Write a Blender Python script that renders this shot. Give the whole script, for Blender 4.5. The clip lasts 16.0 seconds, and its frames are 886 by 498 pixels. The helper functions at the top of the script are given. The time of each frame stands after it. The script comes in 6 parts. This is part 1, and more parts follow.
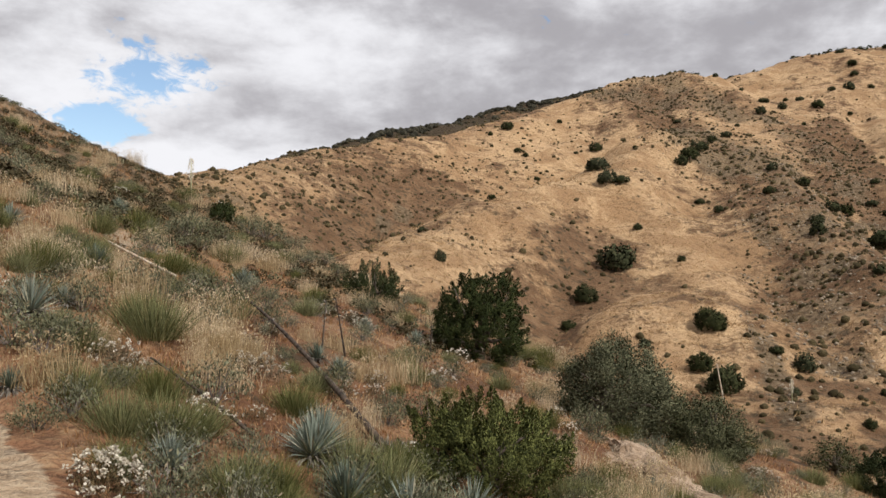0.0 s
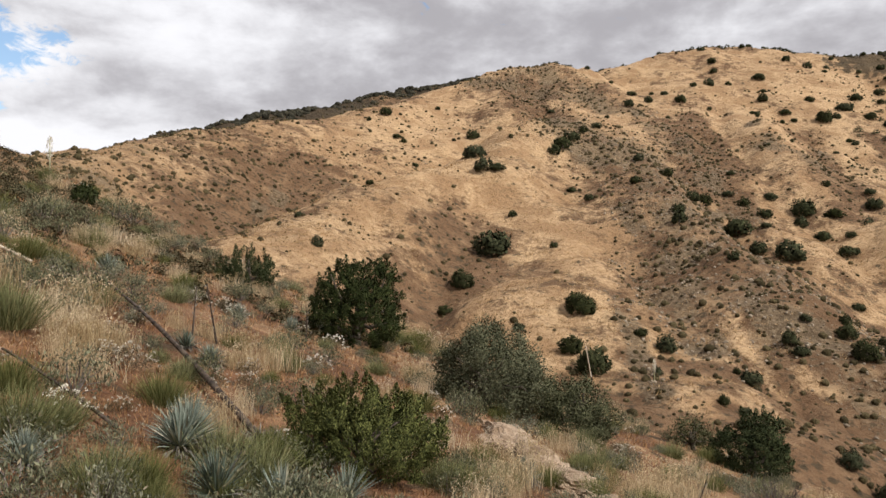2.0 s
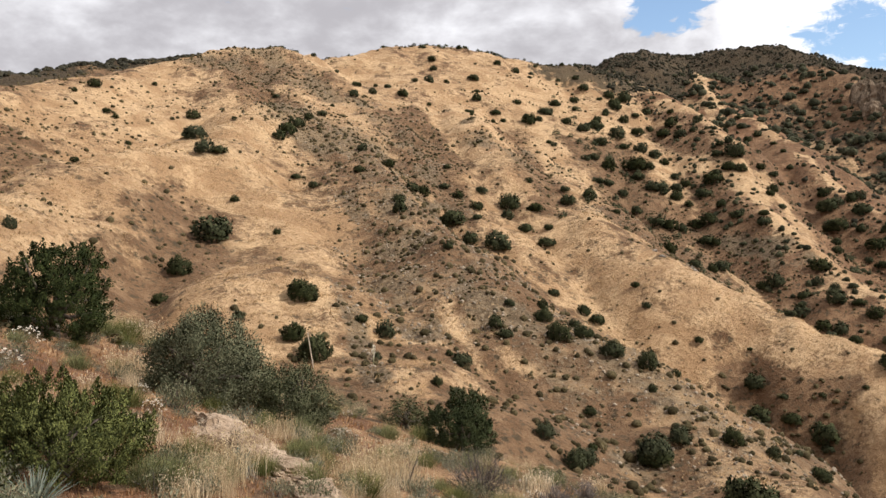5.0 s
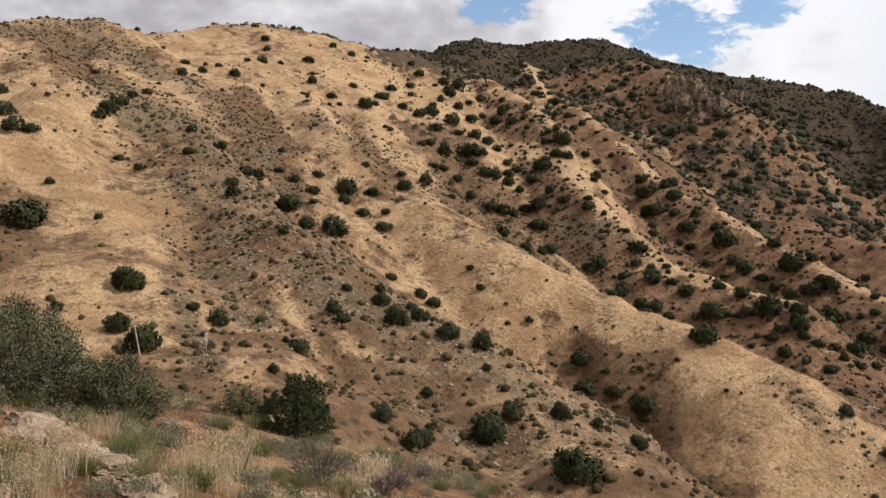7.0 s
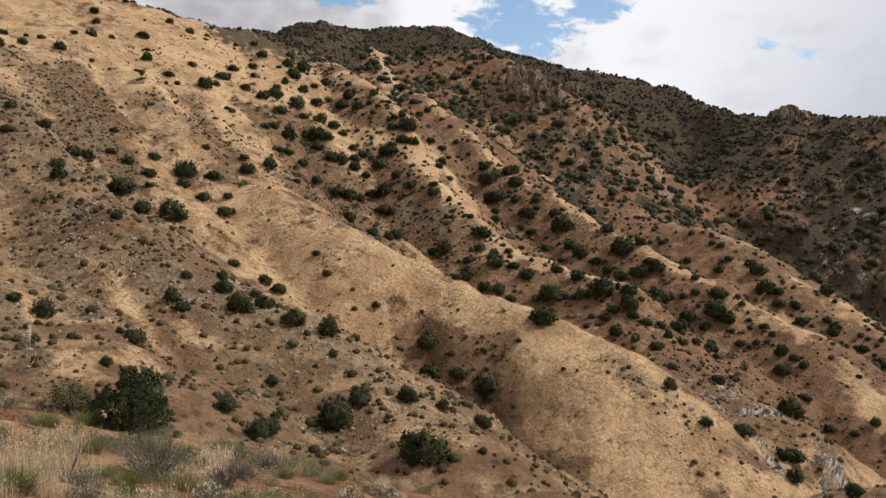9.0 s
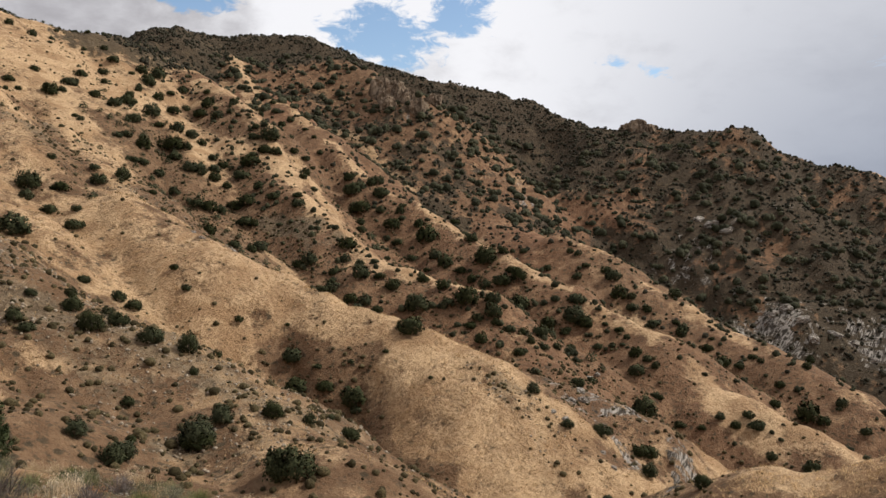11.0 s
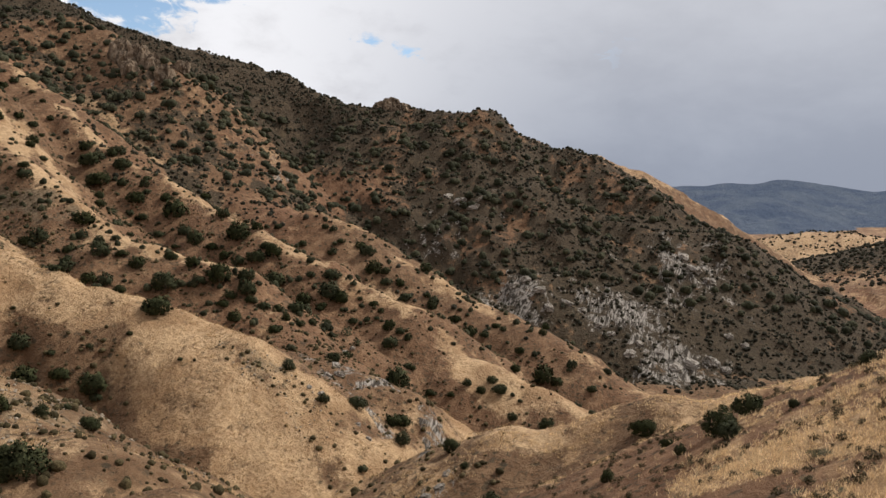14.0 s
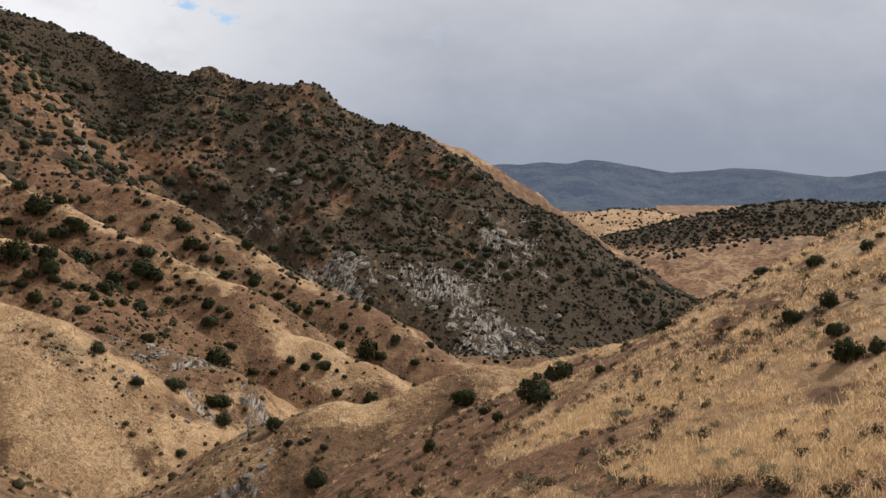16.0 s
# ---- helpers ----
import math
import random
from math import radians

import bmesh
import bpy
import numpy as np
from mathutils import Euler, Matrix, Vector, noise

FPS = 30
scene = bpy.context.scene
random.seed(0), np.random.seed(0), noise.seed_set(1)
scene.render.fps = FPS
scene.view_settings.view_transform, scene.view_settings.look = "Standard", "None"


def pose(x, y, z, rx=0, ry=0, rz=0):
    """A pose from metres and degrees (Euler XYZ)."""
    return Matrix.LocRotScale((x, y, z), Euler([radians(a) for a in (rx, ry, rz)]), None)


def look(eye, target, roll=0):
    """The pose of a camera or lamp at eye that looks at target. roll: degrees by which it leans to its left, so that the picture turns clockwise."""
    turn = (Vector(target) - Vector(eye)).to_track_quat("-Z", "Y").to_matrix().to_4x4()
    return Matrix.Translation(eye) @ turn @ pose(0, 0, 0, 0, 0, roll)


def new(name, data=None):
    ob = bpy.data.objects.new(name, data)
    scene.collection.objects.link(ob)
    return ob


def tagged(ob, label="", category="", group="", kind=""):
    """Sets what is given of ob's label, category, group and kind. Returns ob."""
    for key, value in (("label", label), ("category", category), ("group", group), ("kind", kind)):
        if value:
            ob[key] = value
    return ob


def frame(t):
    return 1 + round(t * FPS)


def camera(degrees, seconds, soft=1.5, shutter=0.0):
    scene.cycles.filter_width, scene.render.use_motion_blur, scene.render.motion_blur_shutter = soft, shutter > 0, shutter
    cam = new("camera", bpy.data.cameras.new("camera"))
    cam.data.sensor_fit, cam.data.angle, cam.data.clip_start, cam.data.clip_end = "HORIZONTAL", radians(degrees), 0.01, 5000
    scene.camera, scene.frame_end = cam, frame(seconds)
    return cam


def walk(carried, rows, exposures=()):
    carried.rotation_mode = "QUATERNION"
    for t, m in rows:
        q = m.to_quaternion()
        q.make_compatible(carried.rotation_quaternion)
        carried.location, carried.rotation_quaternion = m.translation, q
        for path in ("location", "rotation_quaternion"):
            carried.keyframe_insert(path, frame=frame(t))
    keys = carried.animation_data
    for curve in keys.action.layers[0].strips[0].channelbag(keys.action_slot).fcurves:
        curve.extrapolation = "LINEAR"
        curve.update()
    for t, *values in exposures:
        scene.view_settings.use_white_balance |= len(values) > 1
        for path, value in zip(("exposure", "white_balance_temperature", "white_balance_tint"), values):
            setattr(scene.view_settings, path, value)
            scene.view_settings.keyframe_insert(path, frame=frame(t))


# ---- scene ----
cam = camera(56.74, 16.0)
ROWS = [
    (0.0, -0.000, 0.000, 1.600, 0.00, 2.00, -0.00),
    (0.5, 0.007, -0.000, 1.600, -2.00, 1.30, -0.11),
    (1.0, 0.015, -0.001, 1.600, -4.14, 0.88, -0.04),
    (1.5, 0.022, -0.001, 1.600, -6.25, 0.83, -0.04),
    (2.0, 0.029, -0.002, 1.600, -8.50, 1.00, -0.04),
    (2.5, 0.041, -0.004, 1.600, -11.64, 0.76, -0.25),
    (3.0, 0.053, -0.007, 1.600, -15.58, 0.49, -0.56),
    (3.5, 0.062, -0.010, 1.600, -18.17, 0.42, -0.70),
    (4.0, 0.069, -0.013, 1.600, -20.19, 0.37, -0.15),
    (4.5, 0.080, -0.017, 1.600, -23.44, 0.18, -0.21),
    (5.0, 0.092, -0.022, 1.600, -27.61, 0.21, -0.65),
    (7.5, 0.132, -0.050, 1.600, -41.35, -1.23, -0.23),
    (8.0, 0.139, -0.057, 1.600, -44.13, -1.60, -0.35),
    (8.5, 0.146, -0.064, 1.600, -47.14, -1.72, -0.46),
    (9.0, 0.152, -0.070, 1.600, -49.59, -1.74, -0.34),
    (11.5, 0.176, -0.105, 1.600, -61.73, -1.14, 0.30),
    (12.0, 0.181, -0.115, 1.600, -64.78, -1.58, 0.31),
    (12.5, 0.185, -0.124, 1.600, -67.81, -2.12, 0.40),
    (13.0, 0.189, -0.133, 1.600, -70.59, -2.66, 0.22),
    (13.5, 0.191, -0.141, 1.600, -73.07, -2.70, 0.34),
    (14.0, 0.194, -0.151, 1.600, -75.89, -2.71, -0.09),
    (14.5, 0.196, -0.161, 1.600, -78.85, -2.51, -0.60),
    (15.0, 0.198, -0.173, 1.600, -82.48, -2.62, -0.52),
    (15.5, 0.200, -0.184, 1.600, -85.59, -3.31, -0.57),
    (16.0, 0.200, -0.193, 1.600, -88.09, -4.31, -0.74),
]
walk(cam, [(t, pose(x, y, z, 90 + pitch, roll, yaw)) for t, x, y, z, yaw, pitch, roll in ROWS],
     exposures=[(0.0, 0.0), (2.0, 0.12), (3.5, 0.25), (5.0, 0.36), (7.5, 0.05), (9.0, 0.05), (12.5, 0.0), (14.0, 0.0), (15.0, -0.2), (16.0, 0.0)])

# ---- sky and sun ----
SUN_AZ, SUN_EL = 136.0, 45.0        # degrees clockwise from +y, and above the horizon


def sock(node, name):
    return node.inputs[name]


def build_world():
    world = bpy.data.worlds.new("cloudy_sky")
    scene.world = world
    world.use_nodes = True
    nt = world.node_tree
    nt.nodes.clear()
    N, L = nt.nodes.new, nt.links.new
    out, bg = N("ShaderNodeOutputWorld"), N("ShaderNodeBackground")
    sky = N("ShaderNodeTexSky")
    sky.sky_type, sky.sun_disc = "NISHITA", False
    sky.sun_elevation, sky.sun_rotation = radians(SUN_EL), radians(SUN_AZ)
    sky.air_density, sky.dust_density = 1.0, 0.4
    tc = N("ShaderNodeTexCoord")
    sep = N("ShaderNodeSeparateXYZ")
    L(tc.outputs["Generated"], sep.inputs[0])

    def math_node(op, a, b=0.0, c=None, clamp=False):
        n = N("ShaderNodeMath")
        n.operation, n.use_clamp = op, clamp
        for i, v in enumerate((a, b) if c is None else (a, b, c)):
            if isinstance(v, (int, float)):
                n.inputs[i].default_value = v
            else:
                L(v, n.inputs[i])
        return n.outputs[0]

    def ramp(v, lo, hi, soft=True):
        n = N("ShaderNodeMapRange")
        n.interpolation_type = "SMOOTHSTEP" if soft else "LINEAR"
        L(v, n.inputs[0])
        n.inputs[1].default_value, n.inputs[2].default_value = lo, hi
        return n.outputs[0]

    def mix(fac, a, b):
        n = N("ShaderNodeMix")
        n.data_type = "RGBA"
        if isinstance(fac, (int, float)):
            n.inputs["Factor"].default_value = fac
        else:
            L(fac, n.inputs["Factor"])
        for s, v in (("A", a), ("B", b)):
            t = [i for i in n.inputs if i.name == s and i.type == "RGBA"][0]
            if isinstance(v, tuple):
                t.default_value = (*v, 1)
            else:
                L(v, t)
        return [o for o in n.outputs if o.type == "RGBA"][0]

    # clouds lie flat: heights count for more than widths
    flat = N("ShaderNodeMapping")
    L(tc.outputs["Generated"], flat.inputs[0])
    flat.inputs["Scale"].default_value = (1.0, 1.0, 2.0)

    def cloud_noise(scale, detail, rough, offset, dist=0.0):
        mp = N("ShaderNodeMapping")
        L(flat.outputs[0], mp.inputs[0])
        mp.inputs["Location"].default_value = offset
        n = N("ShaderNodeTexNoise")
        L(mp.outputs[0], n.inputs["Vector"])
        n.inputs["Scale"].default_value, n.inputs["Detail"].default_value = scale, detail
        n.inputs["Roughness"].default_value, n.inputs["Distortion"].default_value = rough, dist
        return n.outputs[0]

    big = cloud_noise(2.0, 4, 0.5, (3.1, 1.7, 0.4), 0.3)
    puff = cloud_noise(5.0, 9, 0.56, (0.4, 5.3, 1.1), 0.15)
    fine = cloud_noise(13.0, 8, 0.6, (2.2, 0.3, 2.0), 0.2)

    edge = cloud_noise(34.0, 7, 0.62, (1.2, 4.4, 0.7), 0.8)

    def gap(az, el, width):
        """How near a direction is to a break in the cloud; breaks are wider than high."""
        a, e = radians(az), radians(el)
        d = N("ShaderNodeVectorMath")
        d.operation = "DISTANCE"
        L(flat.outputs[0], d.inputs[0])
        d.inputs[1].default_value = (math.sin(a) * math.cos(e), math.cos(a) * math.cos(e), 2.0 * math.sin(e))
        return ramp(d.outputs["Value"], radians(width), 0.0, False)

    gaps = gap(-20.0, 13.0, 6.4)
    for az, el, width, share in ((-23.3, 9.8, 5.6, 0.95), (54.6, 14.0, 8.0, 1.0), (42.6, 16.4, 5.0, 1.0), (73.5, 10.9, 3.6, 0.62), (70.8, 11.3, 2.6, 0.6), (60.0, 15.0, 5.5, 1.0)):
        gaps = math_node("MAXIMUM", gaps, math_node("MULTIPLY", gap(az, el, width), share))
    lit = math_node("MAXIMUM", math_node("MULTIPLY", gap(-13, 4, 20), 3.2), math_node("MAXIMUM", math_node("MULTIPLY", gap(66, 12, 34), 1.5), math_node("MULTIPLY", gap(-22, 12, 20), 1.6)))
    ragged = math_node("ADD", math_node("MULTIPLY", puff, 0.4), math_node("ADD", math_node("MULTIPLY", fine, 0.3), math_node("MULTIPLY", edge, 0.3)))
    cover = math_node("SUBTRACT", math_node("MULTIPLY_ADD", math_node("SUBTRACT", ragged, 0.5), 9.0, 1.8), math_node("MULTIPLY", gaps, 2.6))
    cover = ramp(cover, 0.1, 0.75)
    # the rainy side of the sky is smooth, grey and blue
    rain = N("ShaderNodeVectorMath")
    rain.operation = "DOT_PRODUCT"
    L(tc.outputs["Generated"], rain.inputs[0])
    rain.inputs[1].default_value = (math.sin(radians(112)), math.cos(radians(112)), 0.05)
    rainy = ramp(rain.outputs["Value"], 0.62, 0.93)
    tone = math_node("ADD", math_node("MULTIPLY", puff, 0.85), math_node("ADD", math_node("MULTIPLY", big, 0.45), math_node("MULTIPLY", fine, 0.26)))
    light = ramp(math_node("MULTIPLY_ADD", lit, 0.16, tone), 0.66, 0.99)
    cloud = mix(light, (0.49, 0.475, 0.505), (1.06, 1.06, 1.10))
    low = ramp(sep.outputs[2], 0.30, 0.02)
    shower = mix(low, (0.67, 0.69, 0.755), (0.345, 0.39, 0.49))
    cloud = mix(math_node("MULTIPLY", rainy, 0.88), cloud, shower)
    skyc = N("ShaderNodeMix")
    skyc.data_type, skyc.blend_type = "RGBA", "MULTIPLY"
    skyc.inputs["Factor"].default_value = 1.0
    cols = [i for i in skyc.inputs if i.type == "RGBA"]
    L(sky.outputs[0], cols[0])
    cols[1].default_value = (0.165, 0.165, 0.165, 1)
    clear = [o for o in skyc.outputs if o.type == "RGBA"][0]
    final = mix(math_node("MAXIMUM", cover, ramp(rain.outputs["Value"], 0.84, 0.92)), clear, cloud)
    L(final, bg.inputs[0])
    bg.inputs[1].default_value = 0.86
    L(bg.outputs[0], out.inputs[0])


build_world()
sun = new("sun", bpy.data.lights.new("sun", "SUN"))
sun.data.energy, sun.data.angle, sun.data.color = 3.7, radians(3.5), (1.0, 0.945, 0.875)
sun.matrix_world = look((0, 0, 0), (-math.sin(radians(SUN_AZ)) * math.cos(radians(SUN_EL)), -math.cos(radians(SUN_AZ)) * math.cos(radians(SUN_EL)), -math.sin(radians(SUN_EL))))
scene.view_settings.exposure = 0.0

# ---- materials ----
class Nodes:
    """A small builder for one material's nodes."""

    def __init__(self, name):
        self.mat = bpy.data.materials.new(name)
        self.mat.use_nodes = True
        self.nt = self.mat.node_tree
        self.nt.nodes.clear()
        self.out = self.nt.nodes.new("ShaderNodeOutputMaterial")
        self.bsdf = self.nt.nodes.new("ShaderNodeBsdfPrincipled")
        self.link(self.bsdf.outputs[0], self.out.inputs[0])
        self.bsdf.inputs["Specular IOR Level"].default_value = 0.2

    def node(self, kind):
        return self.nt.nodes.new(kind)

    def link(self, a, b):
        self.nt.links.new(a, b)

    def put(self, value, socket):
        if isinstance(value, tuple):
            socket.default_value = (*value, 1) if len(value) == 3 and socket.type == "RGBA" else value
        elif isinstance(value, (int, float)):
            socket.default_value = value
        else:
            self.link(value, socket)

    def math(self, op, a, b=0.0, clamp=False):
        n = self.node("ShaderNodeMath")
        n.operation, n.use_clamp = op, clamp
        self.put(a, n.inputs[0])
        self.put(b, n.inputs[1])
        return n.outputs[0]

    def ramp(self, v, lo, hi, a=0.0, b=1.0):
        n = self.node("ShaderNodeMapRange")
        n.interpolation_type = "SMOOTHSTEP"
        self.put(v, n.inputs[0])
        for i, k in enumerate((lo, hi, a, b)):
            n.inputs[i + 1].default_value = k
        return n.outputs[0]

    def mix(self, fac, a, b, blend="MIX"):
        n = self.node("ShaderNodeMix")
        n.data_type, n.blend_type = "RGBA", blend
        self.put(fac, n.inputs["Factor"])
        cols = [i for i in n.inputs if i.type == "RGBA"]
        self.put(a, cols[0])
        self.put(b, cols[1])
        return [o for o in n.outputs if o.type == "RGBA"][0]

    def coords(self):
        return self.node("ShaderNodeTexCoord").outputs["Object"]

    def noise(self, scale, detail=4, rough=0.55, vec=None, dist=0.0, stretch=None):
        n = self.node("ShaderNodeTexNoise")
        v = vec if vec is not None else self.coords()
        if stretch:
            m = self.node("ShaderNodeMapping")
            m.inputs["Scale"].default_value = stretch
            self.link(v, m.inputs[0])
            v = m.outputs[0]
        self.link(v, n.inputs["Vector"])
        n.inputs["Scale"].default_value, n.inputs["Detail"].default_value = scale, detail
        n.inputs["Roughness"].default_value, n.inputs["Distortion"].default_value = rough, dist
        return n.outputs[0]

    def attr(self, name):
        n = self.node("ShaderNodeAttribute")
        n.attribute_name = name
        return n

    def bump(self, h, strength, distance):
        n = self.node("ShaderNodeBump")
        n.inputs["Strength"].default_value, n.inputs["Distance"].default_value = strength, distance
        self.link(h, n.inputs["Height"])
        self.link(n.outputs[0], self.bsdf.inputs["Normal"])

    def done(self, colour, rough=0.9):
        self.put(colour, self.bsdf.inputs["Base Color"])
        self.put(rough, self.bsdf.inputs["Roughness"])
        return self.mat


def ground_material():
    m = Nodes("hillside_ground")
    a, b = m.attr("cover_a"), m.attr("cover_b")
    sa, sb = m.node("ShaderNodeSeparateColor"), m.node("ShaderNodeSeparateColor")
    m.link(a.outputs["Color"], sa.inputs[0])
    m.link(b.outputs["Color"], sb.inputs[0])
    gold, stone, scrub = sa.outputs
    pale, sand, red = sb.outputs
    v = m.coords()
    n_big, n_mid, n_small, n_fine = m.noise(0.05, 5, 0.6, v), m.noise(0.35, 5, 0.6, v), m.noise(1.7, 5, 0.62, v), m.noise(9, 4, 0.65, v)
    # soil: ochre to red brown, with stones and litter
    soil = m.mix(m.ramp(n_mid, 0.3, 0.7), (0.170, 0.097, 0.052), (0.285, 0.176, 0.100))
    redsoil = m.mix(m.ramp(n_mid, 0.3, 0.7), (0.185, 0.088, 0.048), (0.33, 0.165, 0.092))
    soil = m.mix(red, soil, redsoil)
    soil = m.mix(m.ramp(n_fine, 0.58, 0.72, 0.0, 0.55), soil, (0.36, 0.27, 0.17))
    soil = m.mix(m.ramp(n_small, 0.55, 0.68, 0.0, 0.6), soil, (0.085, 0.062, 0.036))
    # dry grass in clumps
    tuft = m.math("ADD", m.math("MULTIPLY", n_small, 0.55), m.math("MULTIPLY", n_fine, 0.45))
    soft = m.noise(0.13, 6, 0.62, v, 0.5)
    grass = m.mix(m.ramp(tuft, 0.30, 0.70), (0.51, 0.335, 0.182), (0.77, 0.545, 0.325))
    grass = m.mix(m.ramp(soft, 0.42, 0.62, 0.0, 0.75), grass, (0.36, 0.215, 0.112))
    thick = m.math("ADD", gold, m.math("MULTIPLY", m.math("SUBTRACT", tuft, 0.5), 1.7))
    thick = m.math("ADD", thick, m.math("MULTIPLY", m.math("ADD", m.math("SUBTRACT", n_mid, 0.5), m.math("SUBTRACT", soft, 0.5)), 1.7))
    lush = m.ramp(thick, 0.18, 0.80)
    col = m.mix(lush, soil, grass)
    thin = m.ramp(lush, 0.35, 1.0, 1.0, 0.28)
    # low grey brush between the grass
    speck = m.noise(1.15, 3, 0.5, v, 0.6)
    col = m.mix(m.math("MULTIPLY", thin, m.ramp(m.math("ADD", speck, m.math("MULTIPLY", m.math("SUBTRACT", n_big, 0.5), 0.3)), 0.56, 0.68, 0.0, 0.75)), col, (0.070, 0.058, 0.036))
    col = m.mix(m.math("MULTIPLY", thin, m.ramp(m.noise(0.9, 6, 0.75, v), 0.52, 0.64, 0.0, 0.4)), col, (0.10, 0.068, 0.042))
    # single small bushes and stones too small to build
    for scale, reach, tone, some in ((0.6, 0.26, (0.050, 0.044, 0.026), 0.55), (1.5, 0.24, (0.085, 0.060, 0.036), 0.45)):
        cell = m.node("ShaderNodeTexVoronoi")
        m.link(v, cell.inputs["Vector"])
        cell.inputs["Scale"].default_value = scale
        pickc = m.node("ShaderNodeSeparateColor")
        m.link(cell.outputs["Color"], pickc.inputs[0])
        there = m.ramp(m.math("ADD", pickc.outputs[0], m.math("MULTIPLY", n_big, 0.8)), some + 0.38, some + 0.44)
        spot = m.ramp(m.math("ADD", cell.outputs["Distance"], m.math("MULTIPLY", m.math("SUBTRACT", n_fine, 0.5), 0.25)), reach, reach - 0.10)
        col = m.mix(m.math("MULTIPLY", m.math("MULTIPLY", spot, there), m.math("MULTIPLY", m.ramp(thin, 0.0, 1.0, 0.25, 1.0), 0.75)), col, tone)
    # loose grey stones
    vor = m.node("ShaderNodeTexVoronoi")
    m.link(v, vor.inputs["Vector"])
    vor.inputs["Scale"].default_value = 1.5
    grey = m.mix(m.ramp(n_small, 0.35, 0.7), (0.100, 0.074, 0.044), (0.250, 0.190, 0.124))
    grey = m.mix(m.ramp(vor.outputs["Distance"], 0.1, 0.5, 0.6, 0.0), grey, (0.37, 0.29, 0.190))
    stony = m.math("ADD", stone, m.math("MULTIPLY", m.math("SUBTRACT", tuft, 0.5), 1.5))
    col = m.mix(m.ramp(stony, 0.40, 0.85, 0.0, 0.78), col, grey)
    # scrub seen as a dark, close cover
    leaf = m.mix(m.ramp(n_small, 0.35, 0.7), (0.026, 0.023, 0.014), (0.082, 0.066, 0.042))
    scr = m.math("ADD", scrub, m.math("MULTIPLY", m.math("SUBTRACT", m.noise(0.22, 6, 0.7, v), 0.5), 1.6))
    col = m.mix(m.ramp(scr, 0.42, 0.60, 0.0, 0.84), col, leaf)
    # pale broken rock
    bed = m.node("ShaderNodeMapping")
    bed.inputs["Rotation"].default_value = (0.7, 0.35, 0.4)
    m.link(v, bed.inputs[0])
    layers = m.noise(0.55, 7, 0.62, bed.outputs[0], 1.4, (0.35, 1.0, 3.2))
    rock = m.mix(m.ramp(layers, 0.44, 0.58), (0.070, 0.058, 0.045), (0.46, 0.415, 0.36))
    pl = m.math("ADD", pale, m.math("MULTIPLY", m.math("SUBTRACT", m.noise(0.22, 8, 0.74, v, 0.8, (1.0, 1.0, 0.6)), 0.5), 3.2))
    col = m.mix(m.math("MULTIPLY", m.ramp(pl, 0.62, 0.78), m.ramp(pale, 0.05, 0.3)), col, rock)
    # trodden sand
    snd = m.mix(m.ramp(n_fine, 0.3, 0.7), (0.43, 0.31, 0.20), (0.60, 0.47, 0.33))
    col = m.mix(m.ramp(m.math("ADD", sand, m.math("MULTIPLY", m.math("SUBTRACT", n_fine, 0.5), 0.5)), 0.35, 0.65), col, snd)
    h = m.math("ADD", m.math("MULTIPLY", n_small, 0.5), m.math("ADD", m.math("MULTIPLY", n_fine, 0.18), m.math("MULTIPLY", n_mid, 1.0)))
    m.bump(h, 0.9, 0.9)
    tone = m.node("ShaderNodeHueSaturation")
    tone.inputs["Value"].default_value, tone.inputs["Saturation"].default_value = 0.79, 1.02
    m.put(col, tone.inputs["Color"])
    return m.done(tone.outputs[0], 0.95)


GROUND = ground_material()


def mountain_material():
    """Far ranges behind rain: their own dull green and the light scattered in the air before them."""
    m = Nodes("far_range")
    v = m.coords()
    n, k = m.noise(0.006, 8, 0.65, v), m.noise(0.025, 6, 0.7, v)
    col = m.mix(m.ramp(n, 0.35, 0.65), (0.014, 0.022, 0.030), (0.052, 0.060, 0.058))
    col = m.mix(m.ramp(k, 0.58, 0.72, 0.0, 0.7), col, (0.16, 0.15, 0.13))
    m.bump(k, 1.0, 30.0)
    # haze of the rainy air, set as a blue glow on the slopes themselves
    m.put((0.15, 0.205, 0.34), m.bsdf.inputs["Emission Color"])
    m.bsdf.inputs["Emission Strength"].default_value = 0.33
    return m.done(col, 1.0)


FAR_RANGE = mountain_material()

